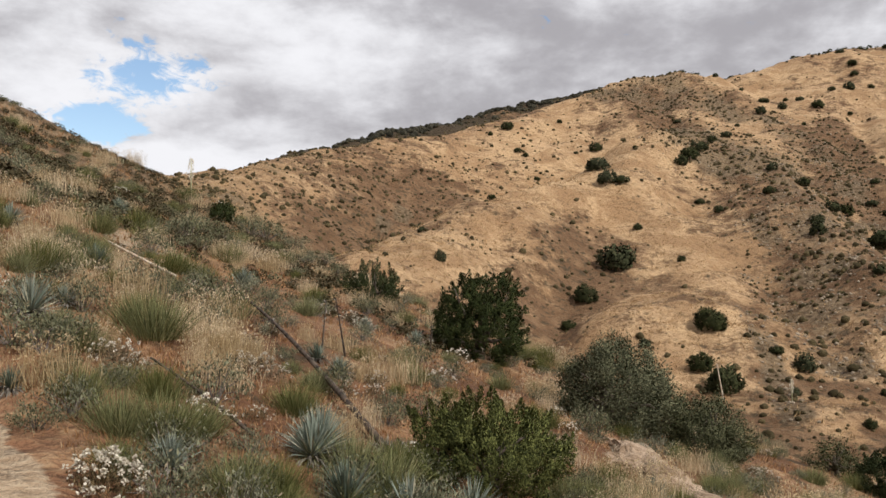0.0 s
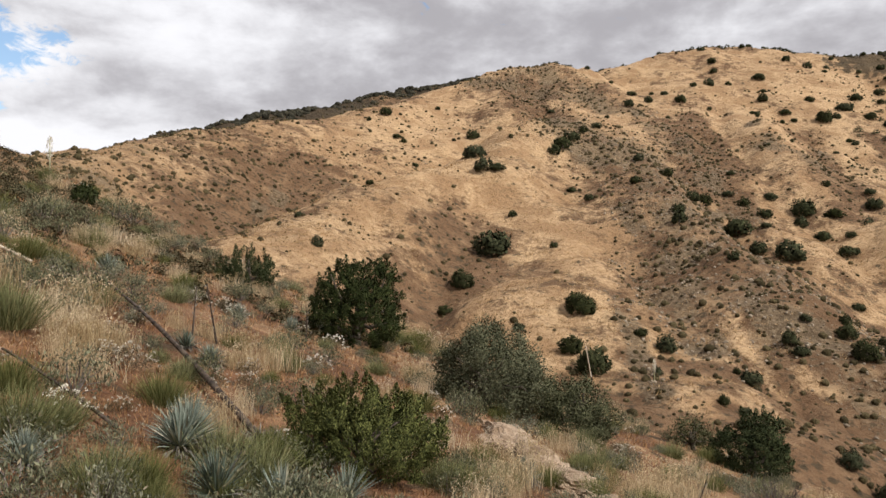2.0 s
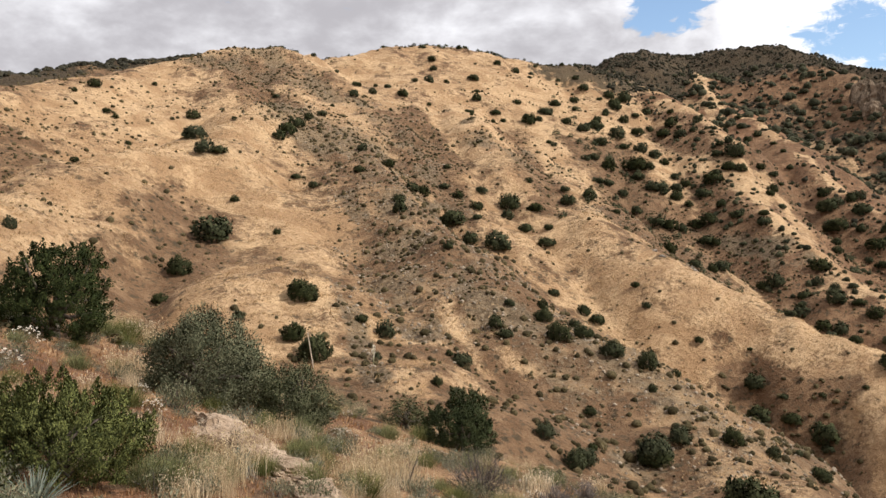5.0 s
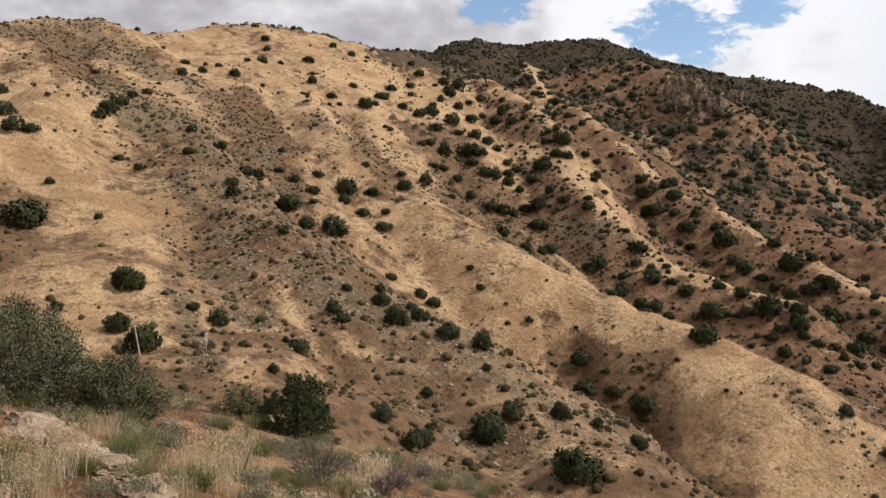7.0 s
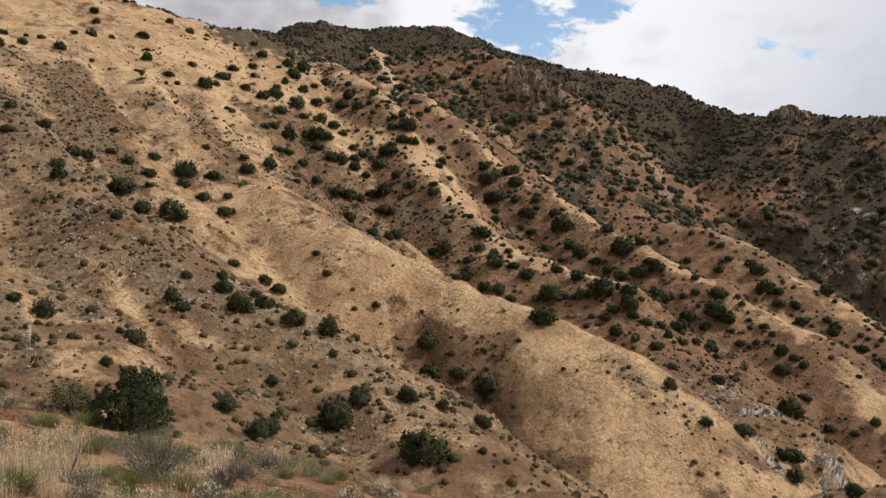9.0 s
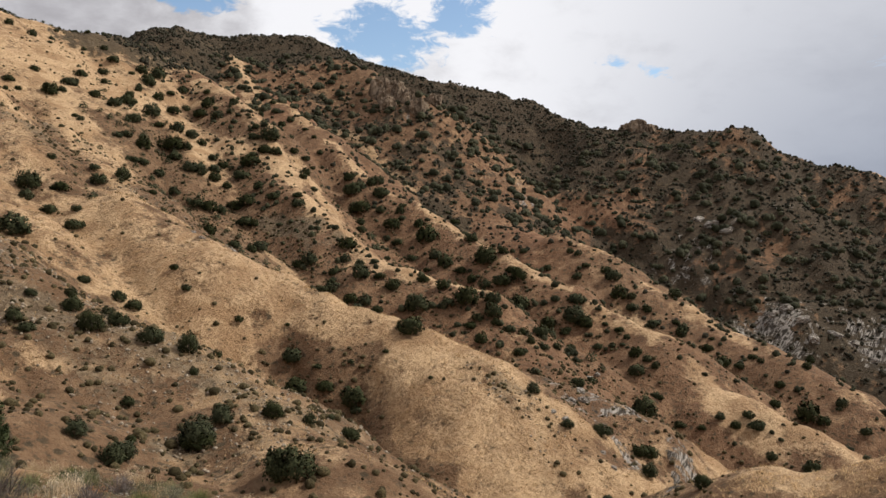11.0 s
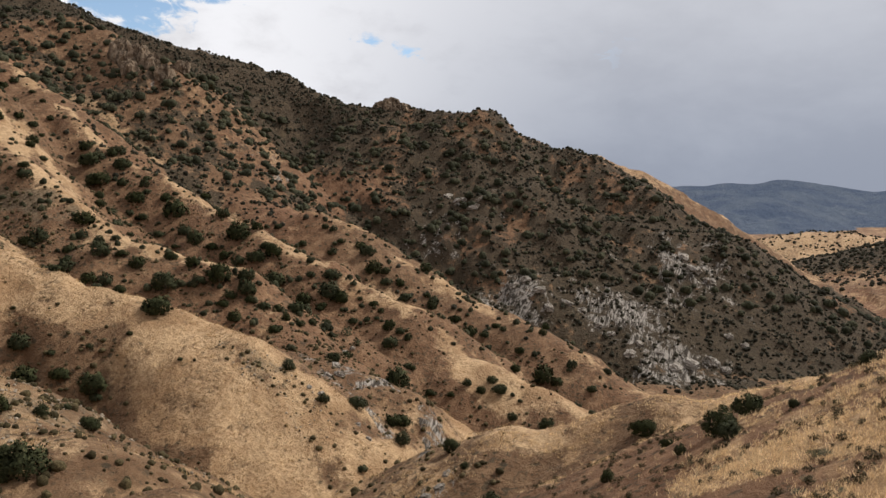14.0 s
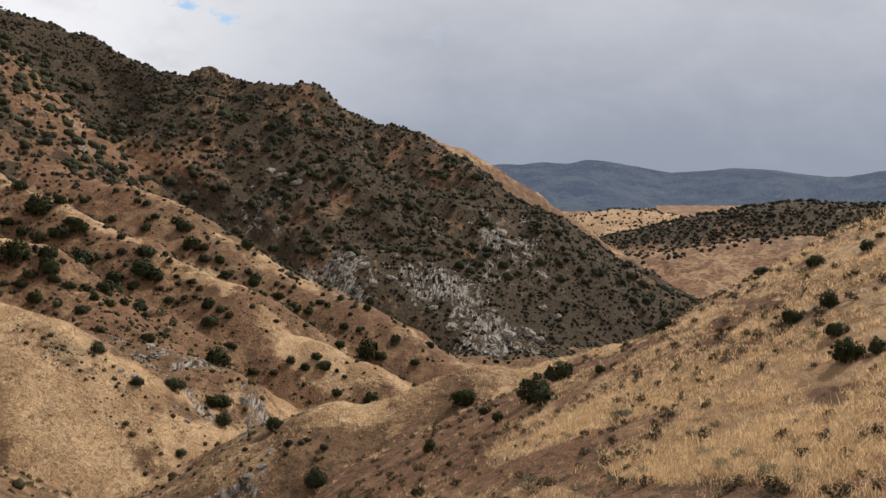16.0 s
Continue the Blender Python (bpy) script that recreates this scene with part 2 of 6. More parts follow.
def foliage_material(name, dark, light, dry=None, rough=0.75, thin=0.0, close=0.0):
    """Leaves or blades, each a little different, each plant too."""
    m = Nodes(name)
    m.bsdf.inputs["Specular IOR Level"].default_value = 0.06
    geo = m.node("ShaderNodeNewGeometry").outputs["Random Per Island"]
    own = m.node("ShaderNodeObjectInfo").outputs["Random"]
    col = m.mix(m.ramp(geo, 0.0, 1.0), dark, light)
    if dry:
        col = m.mix(m.ramp(geo, 0.86, 0.90, 0.0, 0.8), col, dry)
    hsv = m.node("ShaderNodeHueSaturation")
    m.put(m.math("ADD", m.math("MULTIPLY", own, 0.5), 0.75), hsv.inputs["Value"])
    m.put(m.math("ADD", m.math("MULTIPLY", own, -0.35), 1.15), hsv.inputs["Saturation"])
    m.put(col, hsv.inputs["Color"])
    n = m.noise(2.2, 3, 0.6)
    col = m.mix(m.ramp(n, 0.35, 0.7, 0.0, 0.45), hsv.outputs[0], dark)
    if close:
        # a close mass of leaves: tufts and gaps that size, gap shade coloured in
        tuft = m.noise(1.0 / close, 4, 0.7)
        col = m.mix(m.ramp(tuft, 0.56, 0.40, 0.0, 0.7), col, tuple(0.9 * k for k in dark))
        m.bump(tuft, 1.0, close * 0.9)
    if thin:
        # thin leaves pass light on to their far side
        far, both = m.node("ShaderNodeBsdfTranslucent"), m.node("ShaderNodeMixShader")
        m.put(col, far.inputs[0])
        both.inputs[0].default_value = thin
        m.link(m.bsdf.outputs[0], both.inputs[1])
        m.link(far.outputs[0], both.inputs[2])
        m.link(both.outputs[0], m.out.inputs[0])
    return m.done(col, rough)


def wood_material(name, dark, light):
    m = Nodes(name)
    n = m.noise(9, 5, 0.65, stretch=(1, 1, 0.25))
    m.bump(n, 0.6, 0.02)
    return m.done(m.mix(m.ramp(n, 0.35, 0.65), dark, light), 0.9)


def rock_material():
    m = Nodes("pale_sandstone")
    v = m.coords()
    n, k = m.noise(3.0, 8, 0.66, v), m.noise(14, 5, 0.6, v)
    col = m.mix(m.ramp(n, 0.35, 0.65), (0.24, 0.165, 0.105), (0.47, 0.36, 0.26))
    col = m.mix(m.ramp(k, 0.55, 0.7, 0.0, 0.6), col, (0.16, 0.12, 0.085))
    m.bump(m.math("ADD", n, m.math("MULTIPLY", k, 0.4)), 0.9, 0.12)
    return m.done(col, 0.95)


JUNIPER = foliage_material("juniper_green", (0.017, 0.025, 0.008), (0.190, 0.205, 0.050), thin=0.12)
JUNIPER_DARK = foliage_material("juniper_dark_green", (0.020, 0.029, 0.012), (0.075, 0.088, 0.036))
HILL_BUSH = foliage_material("hill_bush_green", (0.025, 0.030, 0.013), (0.072, 0.077, 0.034))
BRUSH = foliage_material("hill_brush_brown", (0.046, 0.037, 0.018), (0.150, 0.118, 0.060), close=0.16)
OAK = foliage_material("scrub_oak_grey_green", (0.028, 0.034, 0.015), (0.150, 0.152, 0.080))
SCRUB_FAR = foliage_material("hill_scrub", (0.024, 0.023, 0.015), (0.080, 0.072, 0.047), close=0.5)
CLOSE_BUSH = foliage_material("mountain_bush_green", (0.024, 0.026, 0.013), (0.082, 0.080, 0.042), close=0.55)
YUCCA = foliage_material("yucca_blue_grey", (0.114, 0.144, 0.11), (0.3, 0.342, 0.282), (0.432, 0.372, 0.24), 0.5)
SKIRT = foliage_material("dry_yucca_leaves", (0.12, 0.105, 0.085), (0.30, 0.27, 0.23))
BROOM = foliage_material("broom_green", (0.075, 0.085, 0.030), (0.410, 0.420, 0.185), (0.351, 0.286, 0.13), thin=0.4)
SAGE = foliage_material("sage_grey_green", (0.066, 0.070, 0.042), (0.350, 0.358, 0.225), (0.36, 0.28, 0.18), thin=0.35)
TWIG = foliage_material("dead_twigs", (0.098, 0.081, 0.072), (0.26, 0.221, 0.195))
BUCK = foliage_material("buckwheat_leaves", (0.060, 0.048, 0.028), (0.247, 0.189, 0.111))
FLOWER = foliage_material("cream_flowers", (0.50, 0.45, 0.36), (0.80, 0.76, 0.66))
STRAW = foliage_material("straw_grass", (0.42, 0.31, 0.18), (0.86, 0.72, 0.48), thin=0.5)
RUST = foliage_material("rusty_grass", (0.27, 0.138, 0.066), (0.72, 0.440, 0.225), (0.70, 0.54, 0.35), thin=0.5)
GOLD = foliage_material("golden_grass", (0.46, 0.280, 0.115), (0.88, 0.620, 0.305), thin=0.5)
HILL_GOLD = foliage_material("hill_grass", (0.40, 0.265, 0.135), (0.66, 0.46, 0.255), thin=0.5)
BARK = wood_material("juniper_bark", (0.050, 0.040, 0.032), (0.16, 0.13, 0.105))
STALK = wood_material("yucca_stalk_bark", (0.022, 0.017, 0.014), (0.12, 0.09, 0.07))
PALE_STALK = wood_material("bleached_stalk", (0.38, 0.30, 0.22), (0.62, 0.53, 0.43))
GREEN_STALK = wood_material("flower_spike", (0.36, 0.36, 0.20), (0.66, 0.64, 0.46))
ROCK = rock_material()


def stone_material():
    m = Nodes("loose_grey_stone")
    own = m.node("ShaderNodeNewGeometry").outputs["Random Per Island"]
    n = m.noise(6, 5, 0.6)
    col = m.mix(own, (0.20, 0.155, 0.108), (0.44, 0.37, 0.28))
    m.bump(n, 0.8, 0.05)
    return m.done(m.mix(m.ramp(n, 0.40, 0.65, 0.0, 0.6), col, (0.12, 0.09, 0.062)), 0.95)


STONE = stone_material()


def crag_material():
    m = Nodes("brown_crag")
    v = m.coords()
    n, k = m.noise(0.35, 8, 0.68, v, 0.8, (1.0, 1.0, 0.35)), m.noise(1.6, 6, 0.6, v)
    col = m.mix(m.ramp(n, 0.38, 0.62), (0.095, 0.068, 0.046), (0.30, 0.225, 0.155))
    col = m.mix(m.ramp(k, 0.55, 0.7, 0.0, 0.7), col, (0.045, 0.037, 0.028))
    m.bump(m.math("ADD", n, m.math("MULTIPLY", k, 0.5)), 1.0, 1.2)
    return m.done(col, 0.95)


CRAG = crag_material()


def chalk_material():
    m = Nodes("pale_layered_rock")
    v = m.coords()
    n, k = m.noise(0.5, 8, 0.68, v, 1.2, (0.5, 1.0, 2.6)), m.noise(2.2, 6, 0.62, v)
    col = m.mix(m.ramp(n, 0.38, 0.60), (0.16, 0.135, 0.105), (0.50, 0.455, 0.395))
    col = m.mix(m.ramp(k, 0.56, 0.70, 0.0, 0.75), col, (0.075, 0.060, 0.044))
    m.bump(m.math("ADD", n, m.math("MULTIPLY", k, 0.5)), 1.0, 0.9)
    return m.done(col, 0.95)


CHALK = chalk_material()

# ---- the shape of the land ----
# Each spur: its crest from the top down as (x, y, z), the fall per metre of its flank on the travel's left and right, and how round its crest is.
SPURS = {
    "golden_crest": ([(-52, 85, 17), (-38, 103, 13.6), (-33, 131, 19.6), (-23, 169, 27.9), (13, 225, 44.5), (43, 251, 56.4), (75, 265, 69.5), (89, 276, 67.8), (131, 292, 82.7), (159, 289, 84.1)], 0.5, 0.6, 7),
    "east_crest": ([(150, 290, 83.5), (159, 289, 83.6), (187, 278, 78.9), (207, 270, 78.8), (235, 299, 84.6)], 0.5, 0.85, 5),
    "back_ridge": ([(-33, 212, 35), (-23, 234, 40.3), (-13, 250, 45.2), (1, 265, 52.4), (19, 279, 59.4), (31, 288, 62), (45, 292, 65.7), (56, 295, 69.5)], 0.5, 0.5, 5),
    "golden_body": ([(140, 285, 76), (70, 200, 35), (38, 140, 13), (28, 95, -1), (30, 70, -8), (32, 50, -14)], 0.75, 0.6, 22),
    "golden_shoulder": ([(75, 240, 52), (45, 179, 32.7), (27, 148, 20.1), (7, 125, 13.8), (-3, 108, 8.4), (-8, 90, 3.9), (-8, 72, -2)], 0.65, 0.75, 8),
    "golden_bowl": ([(-4, 195, 31), (-16, 150, 15), (-20, 120, 8), (-18, 95, 3)], 0.5, 0.5, 18),
    "rocky_spur": ([(80, 273, 68.4), (61, 222, 41), (60, 175, 30.3), (57, 128, 13.7), (51, 86, -0.6), (58, 58, -12), (51, 45, -15), (49, 39, -14.3), (46, 33, -18.9), (45, 29, -15.9), (41, 21, -25)], 0.8, 0.45, 5),
    "side_spur": ([(140, 285, 77), (111, 246, 53), (92, 200, 37), (80, 165, 24), (74, 135, 11)], 0.65, 0.65, 6),
    "gold_spur": ([(150, 280, 78), (125, 240, 54), (110, 196, 37.5), (99, 162, 25.5), (98, 133, 11), (95, 103, -0.6), (100, 87, -7.3), (105, 74, -11.6), (104, 64, -12.9), (102, 57, -14.5), (100, 51, -18), (98, 45, -22.4), (95, 40, -27), (92, 36, -31.5), (88, 31, -36), (84, 25, -40)], 0.62, 0.95, 7),
    "brown_spur": ([(235, 290, 84), (221, 246, 65.5), (199, 190, 38.7), (173, 152, 17.1), (157, 124, 4.2), (150, 108, -3.5), (149, 82, -9.7), (136, 63, -20.6), (130, 39, -31.9), (124, 28, -38)], 0.75, 0.75, 5),
    "long_spur": ([(300, 300, 96), (260, 249, 67.2), (230, 193, 42.3), (211, 153, 21), (196, 112, 1.8), (185, 77, -9.8), (177, 55, -19.5), (166, 40, -28.5), (159, 23, -33), (155, 9, -36.7)], 0.75, 0.75, 5),
    "last_spur": ([(300, 215, 50), (262, 146, 13), (238, 91, -2.8), (230, 69, -13.2), (208, 30, -28.4), (190, 1, -39)], 0.7, 0.7, 7),
    "dark_ridge": ([(207, 272, 72), (235, 299, 80.3), (277, 329, 103.5), (287, 333, 107.4), (314, 323, 107.6), (343, 292, 110.1), (358, 262, 93.7), (372, 235, 85.9), (396, 192, 74.8), (375, 140, 52.1), (382, 120, 52.2), (384, 90, 48.7), (388, 73, 41.9), (394, 62, 38.2), (383, 46, 31.1), (381, 27, 27.4), (385, 9, 12), (395, -7, -1), (407, -24, -9), (427, -49, -26), (454, -79, -43), (479, -104, -59), (520, -140, -75)], 0.5, 0.66, 5),
    "tan_back": ([(395, 26, 28), (405, 10, 24.5), (415, -4, 15.5), (423, -18, 3.5), (428, -34, -12), (434, -50, -31)], 0.5, 0.7, 6),
    "crag_spur": ([(343, 292, 109), (314, 214, 70.4), (285, 186, 45.2), (274, 145, 20.8), (262, 112, 2)], 0.7, 0.7, 8),
    "chalk_spur": ([(382, 78, 49.8), (347, 50, 19.9), (328, 36, -0.8), (290, 16, -30.7), (260, -3, -48.3)], 0.75, 0.75, 7),
    "knob": ([(72, -16, -11.3), (74, -6, -14.5), (76, 4, -19), (76, 11, -19.5), (75, 15, -21.5), (73, 18, -23.5), (71, 21, -26), (68, 24, -29)], 0.62, 0.5, 4),
    "far_dark_hill": ([(740, -520, -8), (766, -376, -6.8), (780, -342, -7.4), (792, -310, -5.3), (801, -276, -11.3), (807, -235, -20.2), (810, -198, -29.6), (812, -165, -37.9), (812, -127, -48.5)], 0.45, 0.4, 20),
    "far_tan_hill": ([(1000, -420, -10), (1110, -310, -40), (1149, -269, -34), (1155, -243, -24), (1162, -209, -24), (1171, -148, -40), (1200, -80, -60)], 0.25, 0.25, 12),
    "far_red_slope": ([(560, -330, -10), (620, -260, -30), (640, -215, -45), (650, -180, -62)], 0.2, 0.16, 20),
}
NEAR_EDGE = [(-90, 40), (-45, 52), (-29, 58), (-20, 60), (-4, 42), (3, 32), (10, 27), (14.5, 22.5), (17.5, 19.5), (24, 10), (27, 3), (27, -30)]
RIGHT_EDGE = [(10, 4), (24, 6), (45, 12), (66, 11), (74, 2), (73, -10), (68, -21), (59, -24.5), (51, -27), (40, -60)]
# Washes cut into the slopes: the line, the depth and the half width in metres.
GULLIES_A = [
    ([(396, -42), (378, -76), (364, -102)], 6.0, 18.0),
    ([(27, 132), (24, 122), (16, 103), (10, 87), (6, 72)], 2.2, 4.5),
    ([(131, 206), (116, 178), (103, 149), (97, 138)], 3.0, 4.5),
    ([(92, 190), (86, 172), (80, 155), (73, 138), (66, 118), (66, 100)], 2.6, 4.0),
    ([(62, 236), (58, 215), (54, 196), (48, 186)], 2.5, 5.0),
    ([(-2, 165), (-6, 150), (-12, 125), (-14, 105)], 1.8, 6.0),
    ([(88, 82), (82, 72), (76, 60), (72, 46)], 2.0, 3.5),
]
GULLIES_B = [
    ([(170, 205), (150, 178), (128, 145), (118, 118), (118, 90), (113, 62), (108, 42), (104, 28)], 3.0, 4.0),
    ([(210, 175), (188, 140), (170, 108), (164, 84), (152, 60), (143, 40), (136, 22)], 2.5, 3.5),
    ([(330, 160), (306, 118), (288, 78), (268, 40), (250, 10)], 4.0, 6.0),
]
GULLIES = GULLIES_A + GULLIES_B
# Bands of grey stones and brush, of bare brown soil, of close grass and of pale rock: the line and the half width.
STONY = [
    ([(48, 244), (64, 240), (75, 218)], 3.7),
    ([(73, 252), (80, 228)], 4.3),
    ([(58, 181), (55, 155), (56, 132), (53, 105), (51, 86)], 4.7),
    ([(88, 217), (81, 180), (78, 156)], 4.0),
    ([(102, 177), (104, 158)], 3.8),
    ([(47, 104), (47, 83), (49, 71), (52, 64)], 3.8),
    ([(42, 103), (39, 85), (38, 76)], 2.7),
    ([(42, 108), (45, 93), (48, 79), (49, 66), (46, 52)], 3.4),
    ([(99, 54), (96, 44), (89, 34)], 1.8),
    ([(51, 34), (56, 33)], 1.7),
]
GREY_SLOPES_A = [
    ([(35, 95), (30, 75), (27, 63)], 1.3),
    ([(100, 52), (100, 47), (98, 41), (95, 37)], 1.1),
    ([(156, 145), (155, 133), (148, 122)], 3.1),
    ([(48, 246), (60, 245), (69, 240), (77, 231), (82, 221)], 5.2),
    ([(54, 220), (57, 196), (61, 188)], 2.6),
    ([(51, 161), (54, 152), (54, 136)], 3.8),
    ([(67, 177), (70, 165)], 2.6),
    ([(49, 133), (47, 114), (45, 100)], 1.6),
    ([(50, 103), (50, 90), (50, 80), (51, 74)], 1.9),
    ([(52, 77), (53, 68), (54, 63), (54, 58)], 1.3),
    ([(59, 128), (79, 149)], 1.5),
]
GREY_SLOPES_B = [
    ([(106, 190), (127, 208), (119, 181), (115, 167)], 2.1),
    ([(-2, 168), (4, 162)], 2.3),
    ([(-10, 134), (-7, 149)], 1.4),
    ([(153, 139), (158, 131), (155, 123)], 2.5),
]
GREY_SLOPES = GREY_SLOPES_A + GREY_SLOPES_B
BARE_A = [
    ([(35, -4), (28, -5), (25, -6)], 0.7),
    ([(24, -7), (21, -8)], 0.5),
    ([(28, -12), (26, -12)], 0.3),
    ([(46, 0), (36, -1)], 0.6),
    ([(72, 13), (72, 9), (62, 4)], 1.6),
    ([(69, 16), (67, 12), (53, 6)], 1.8),
    ([(72, 2), (53, 0), (45, 0)], 0.8),
    ([(39, 0), (38, -2), (35, -4)], 0.6),
    ([(137, 63), (120, 51), (138, 51)], 2.7),
    ([(166, 59), (155, 50), (118, 34)], 3.4),
    ([(99, 38), (104, 33)], 2.3),
    ([(95, 70), (91, 71), (92, 76)], 1.8),
    ([(61, 49), (86, 62)], 1.7),
    ([(66, 45), (83, 50)], 1.4),
]
BARE_B = [
    ([(115, 138), (152, 167), (152, 149)], 5.0),
    ([(192, 139), (191, 123), (188, 107)], 2.8),
    ([(141, 85), (142, 76), (174, 79)], 2.8),
    ([(159, 201), (156, 186)], 4.5),
    ([(22, 70), (25, 63), (28, 58)], 0.9),
    ([(99, 209), (93, 191), (80, 160), (72, 150)], 2.8),
    ([(18, 114), (15, 103), (13, 94)], 1.2),
    ([(32, 60), (33, 54), (36, 52)], 1.3),
    ([(42, 67), (45, 62)], 1),
    ([(25, 60), (27, 54)], 0.7),
    ([(16, 101), (20, 112), (20, 119)], 2.9),
    ([(91, 194), (86, 169)], 4.8),
    ([(25, 58), (30, 56), (38, 55), (40, 49)], 2.0),
]
BARE_C = [
    ([(32, 52), (37, 45)], 1.9),
    ([(151, 193), (148, 169), (108, 110)], 10.1),
    ([(29, 74), (37, 70), (42, 60)], 1.9),
    ([(89, 75), (85, 66), (77, 56), (72, 46)], 5.0),
    ([(151, 73), (166, 61), (160, 47)], 7.9),
    ([(71, 10), (67, 12)], 3.3),
    ([(149, 71), (138, 58), (120, 50)], 8.0),
]
BARE = BARE_A + BARE_B + BARE_C
GRASSY_A = [
    ([(44, 87), (42, 78), (41, 73), (40, 68)], 1.2),
    ([(44, 70), (46, 68), (49, 64)], 0.9),
    ([(29, 101), (30, 86), (29, 79)], 1.4),
    ([(34, 132), (37, 117), (40, 110)], 2.9),
    ([(74, 149), (72, 131)], 1.1),
    ([(79, 12), (151, 15), (76, 4)], 0.5),
    ([(38, -8), (33, -11), (27, -11), (24, -12)], 0.9),
    ([(28, -7), (25, -9), (21, -10)], 0.8),
    ([(72, -8), (52, -10)], 0.4),
    ([(41, -14), (40, -17), (38, -19)], 0.9),
    ([(183, 196), (183, 180), (185, 172)], 4.6),
    ([(194, 169), (183, 153), (173, 139), (157, 123)], 3.2),
]
GRASSY_B = [
    ([(157, 123), (160, 119), (161, 113), (149, 99), (152, 93), (150, 84)], 1.9),
    ([(273, 216), (260, 188), (251, 162)], 2.2),
    ([(244, 146), (238, 128), (187, 88), (182, 75), (216, 77), (213, 65)], 1.7),
    ([(267, 279), (255, 249), (213, 202)], 4.0),
    ([(201, 228), (202, 211)], 2.1),
    ([(93, 96), (98, 88), (98, 77), (100, 68)], 1.8),
    ([(100, 68), (101, 59), (97, 50), (95, 44)], 2.1),
    ([(90, 61), (89, 52), (90, 44)], 3.5),
    ([(88, 111), (87, 98), (89, 90)], 2.4),
    ([(215, 71), (170, 50), (165, 43)], 2.2),
]
GRASSY_C = [
    ([(83, 127), (86, 111), (83, 94), (82, 84)], 5.6),
    ([(91, 99), (96, 87)], 3.8),
    ([(171, 190), (182, 181)], 5.2),
    ([(92, 71), (91, 59), (89, 49), (84, 36)], 6.2),
    ([(76, 8), (73, 13)], 1.3),
    ([(166, 45), (159, 30), (155, 20)], 5.1),
    ([(30, 196), (37, 166), (46, 173)], 5.2),
    ([(26, 133), (31, 127), (34, 106)], 4.9),
    ([(115, 245), (135, 238), (145, 214)], 5.7),
    ([(92, 134), (89, 117)], 4.1),
]
GRASSY = GRASSY_A + GRASSY_B + GRASSY_C
PALE_ROCK = [
    ([(122, 52), (112, 42)], 3.5),
    ([(108, 38), (103, 32)], 2.6),
    ([(114, 31), (105, 25)], 2.6),
    ([(66, 25), (68, 20), (71, 17)], 2.6),
    ([(84, 22), (100, 26)], 2.6),
]
TRAIL = [(4, -12), (1.2, -4), (-0.3, -0.3), (-3.55, 5.7), (-5.6, 8.1), (-11, 12), (-19, 14)]


def hash01(ix, iy, seed):
    h = (ix.astype(np.int64) * 374761393 + iy.astype(np.int64) * 668265263 + seed * 974711) & 0x7FFFFFFF
    h = ((h ^ (h >> 13)) * 1274126177) & 0x7FFFFFFF
    return ((h ^ (h >> 16)) & 0xFFFF) / 65535.0


def value_noise(x, y, seed=0):
    """Smooth noise from 0 to 1, one bump per metre of its arguments."""
    ix, iy = np.floor(x), np.floor(y)
    fx, fy = x - ix, y - iy
    fx, fy = fx * fx * fx * (fx * (6 * fx - 15) + 10), fy * fy * fy * (fy * (6 * fy - 15) + 10)
    a, b = hash01(ix, iy, seed), hash01(ix + 1, iy, seed)
    c, d = hash01(ix, iy + 1, seed), hash01(ix + 1, iy + 1, seed)
    return (a + (b - a) * fx) * (1 - fy) + (c + (d - c) * fx) * fy


def fractal(x, y, size, octaves=4, seed=0, gain=0.5):
    """Noise from -1 to 1 with bumps of the given size and smaller ones on them."""
    total, amp, norm = 0.0, 1.0, 0.0
    for o in range(octaves):
        total = total + amp * (2 * value_noise(x / size + 17.3 * o, y / size - 9.1 * o, seed + o) - 1)
        norm += amp
        size, amp = size * 0.47, amp * gain
    return total / norm


def along(x, y, line):
    """Distance from a polyline, the side (1: left of its travel), and where on it the nearest point lies."""
    best = np.full(x.shape, 1e9)
    side, where = np.zeros(x.shape), np.zeros(x.shape)
    for i in range(len(line) - 1):
        ax, ay = line[i][:2]
        dx, dy = line[i + 1][0] - ax, line[i + 1][1] - ay
        t = np.clip(((x - ax) * dx + (y - ay) * dy) / (dx * dx + dy * dy), 0, 1)
        ex, ey = x - ax - t * dx, y - ay - t * dy
        d = np.hypot(ex, ey)
        s = np.sign(dx * ey - dy * ex)
        m = d < best
        best, side, where = np.where(m, d, best), np.where(m, s, side), np.where(m, i + t, where)
    return best, side, where


def spur_height(x, y, spur):
    pts, left, right, rnd = spur
    best = np.full(x.shape, -1e9)
    gap_, side_ = np.zeros(x.shape), np.zeros(x.shape)
    for (ax, ay, az), (bx, by, bz) in zip(pts[:-1], pts[1:]):
        dx, dy = bx - ax, by - ay
        t = np.clip(((x - ax) * dx + (y - ay) * dy) / (dx * dx + dy * dy), 0, 1)
        ex, ey = x - ax - t * dx, y - ay - t * dy
        d = np.hypot(ex, ey)
        s = (dx * ey - dy * ex) / np.maximum(d, 1e-6) / math.hypot(dx, dy)
        k = right + (left - right) * (0.5 + 0.5 * s)
        z = az + (bz - az) * t - k * (np.sqrt(d * d + rnd * rnd) - rnd)
        m = z > best
        best, gap_, side_ = np.where(m, z, best), np.where(m, d, gap_), np.where(m, s, side_)
    return best, gap_, side_


def smooth_max(a, b, k):
    h = np.clip(0.5 + 0.5 * (a - b) / k, 0, 1)
    return b + (a - b) * h + k * h * (1 - h)


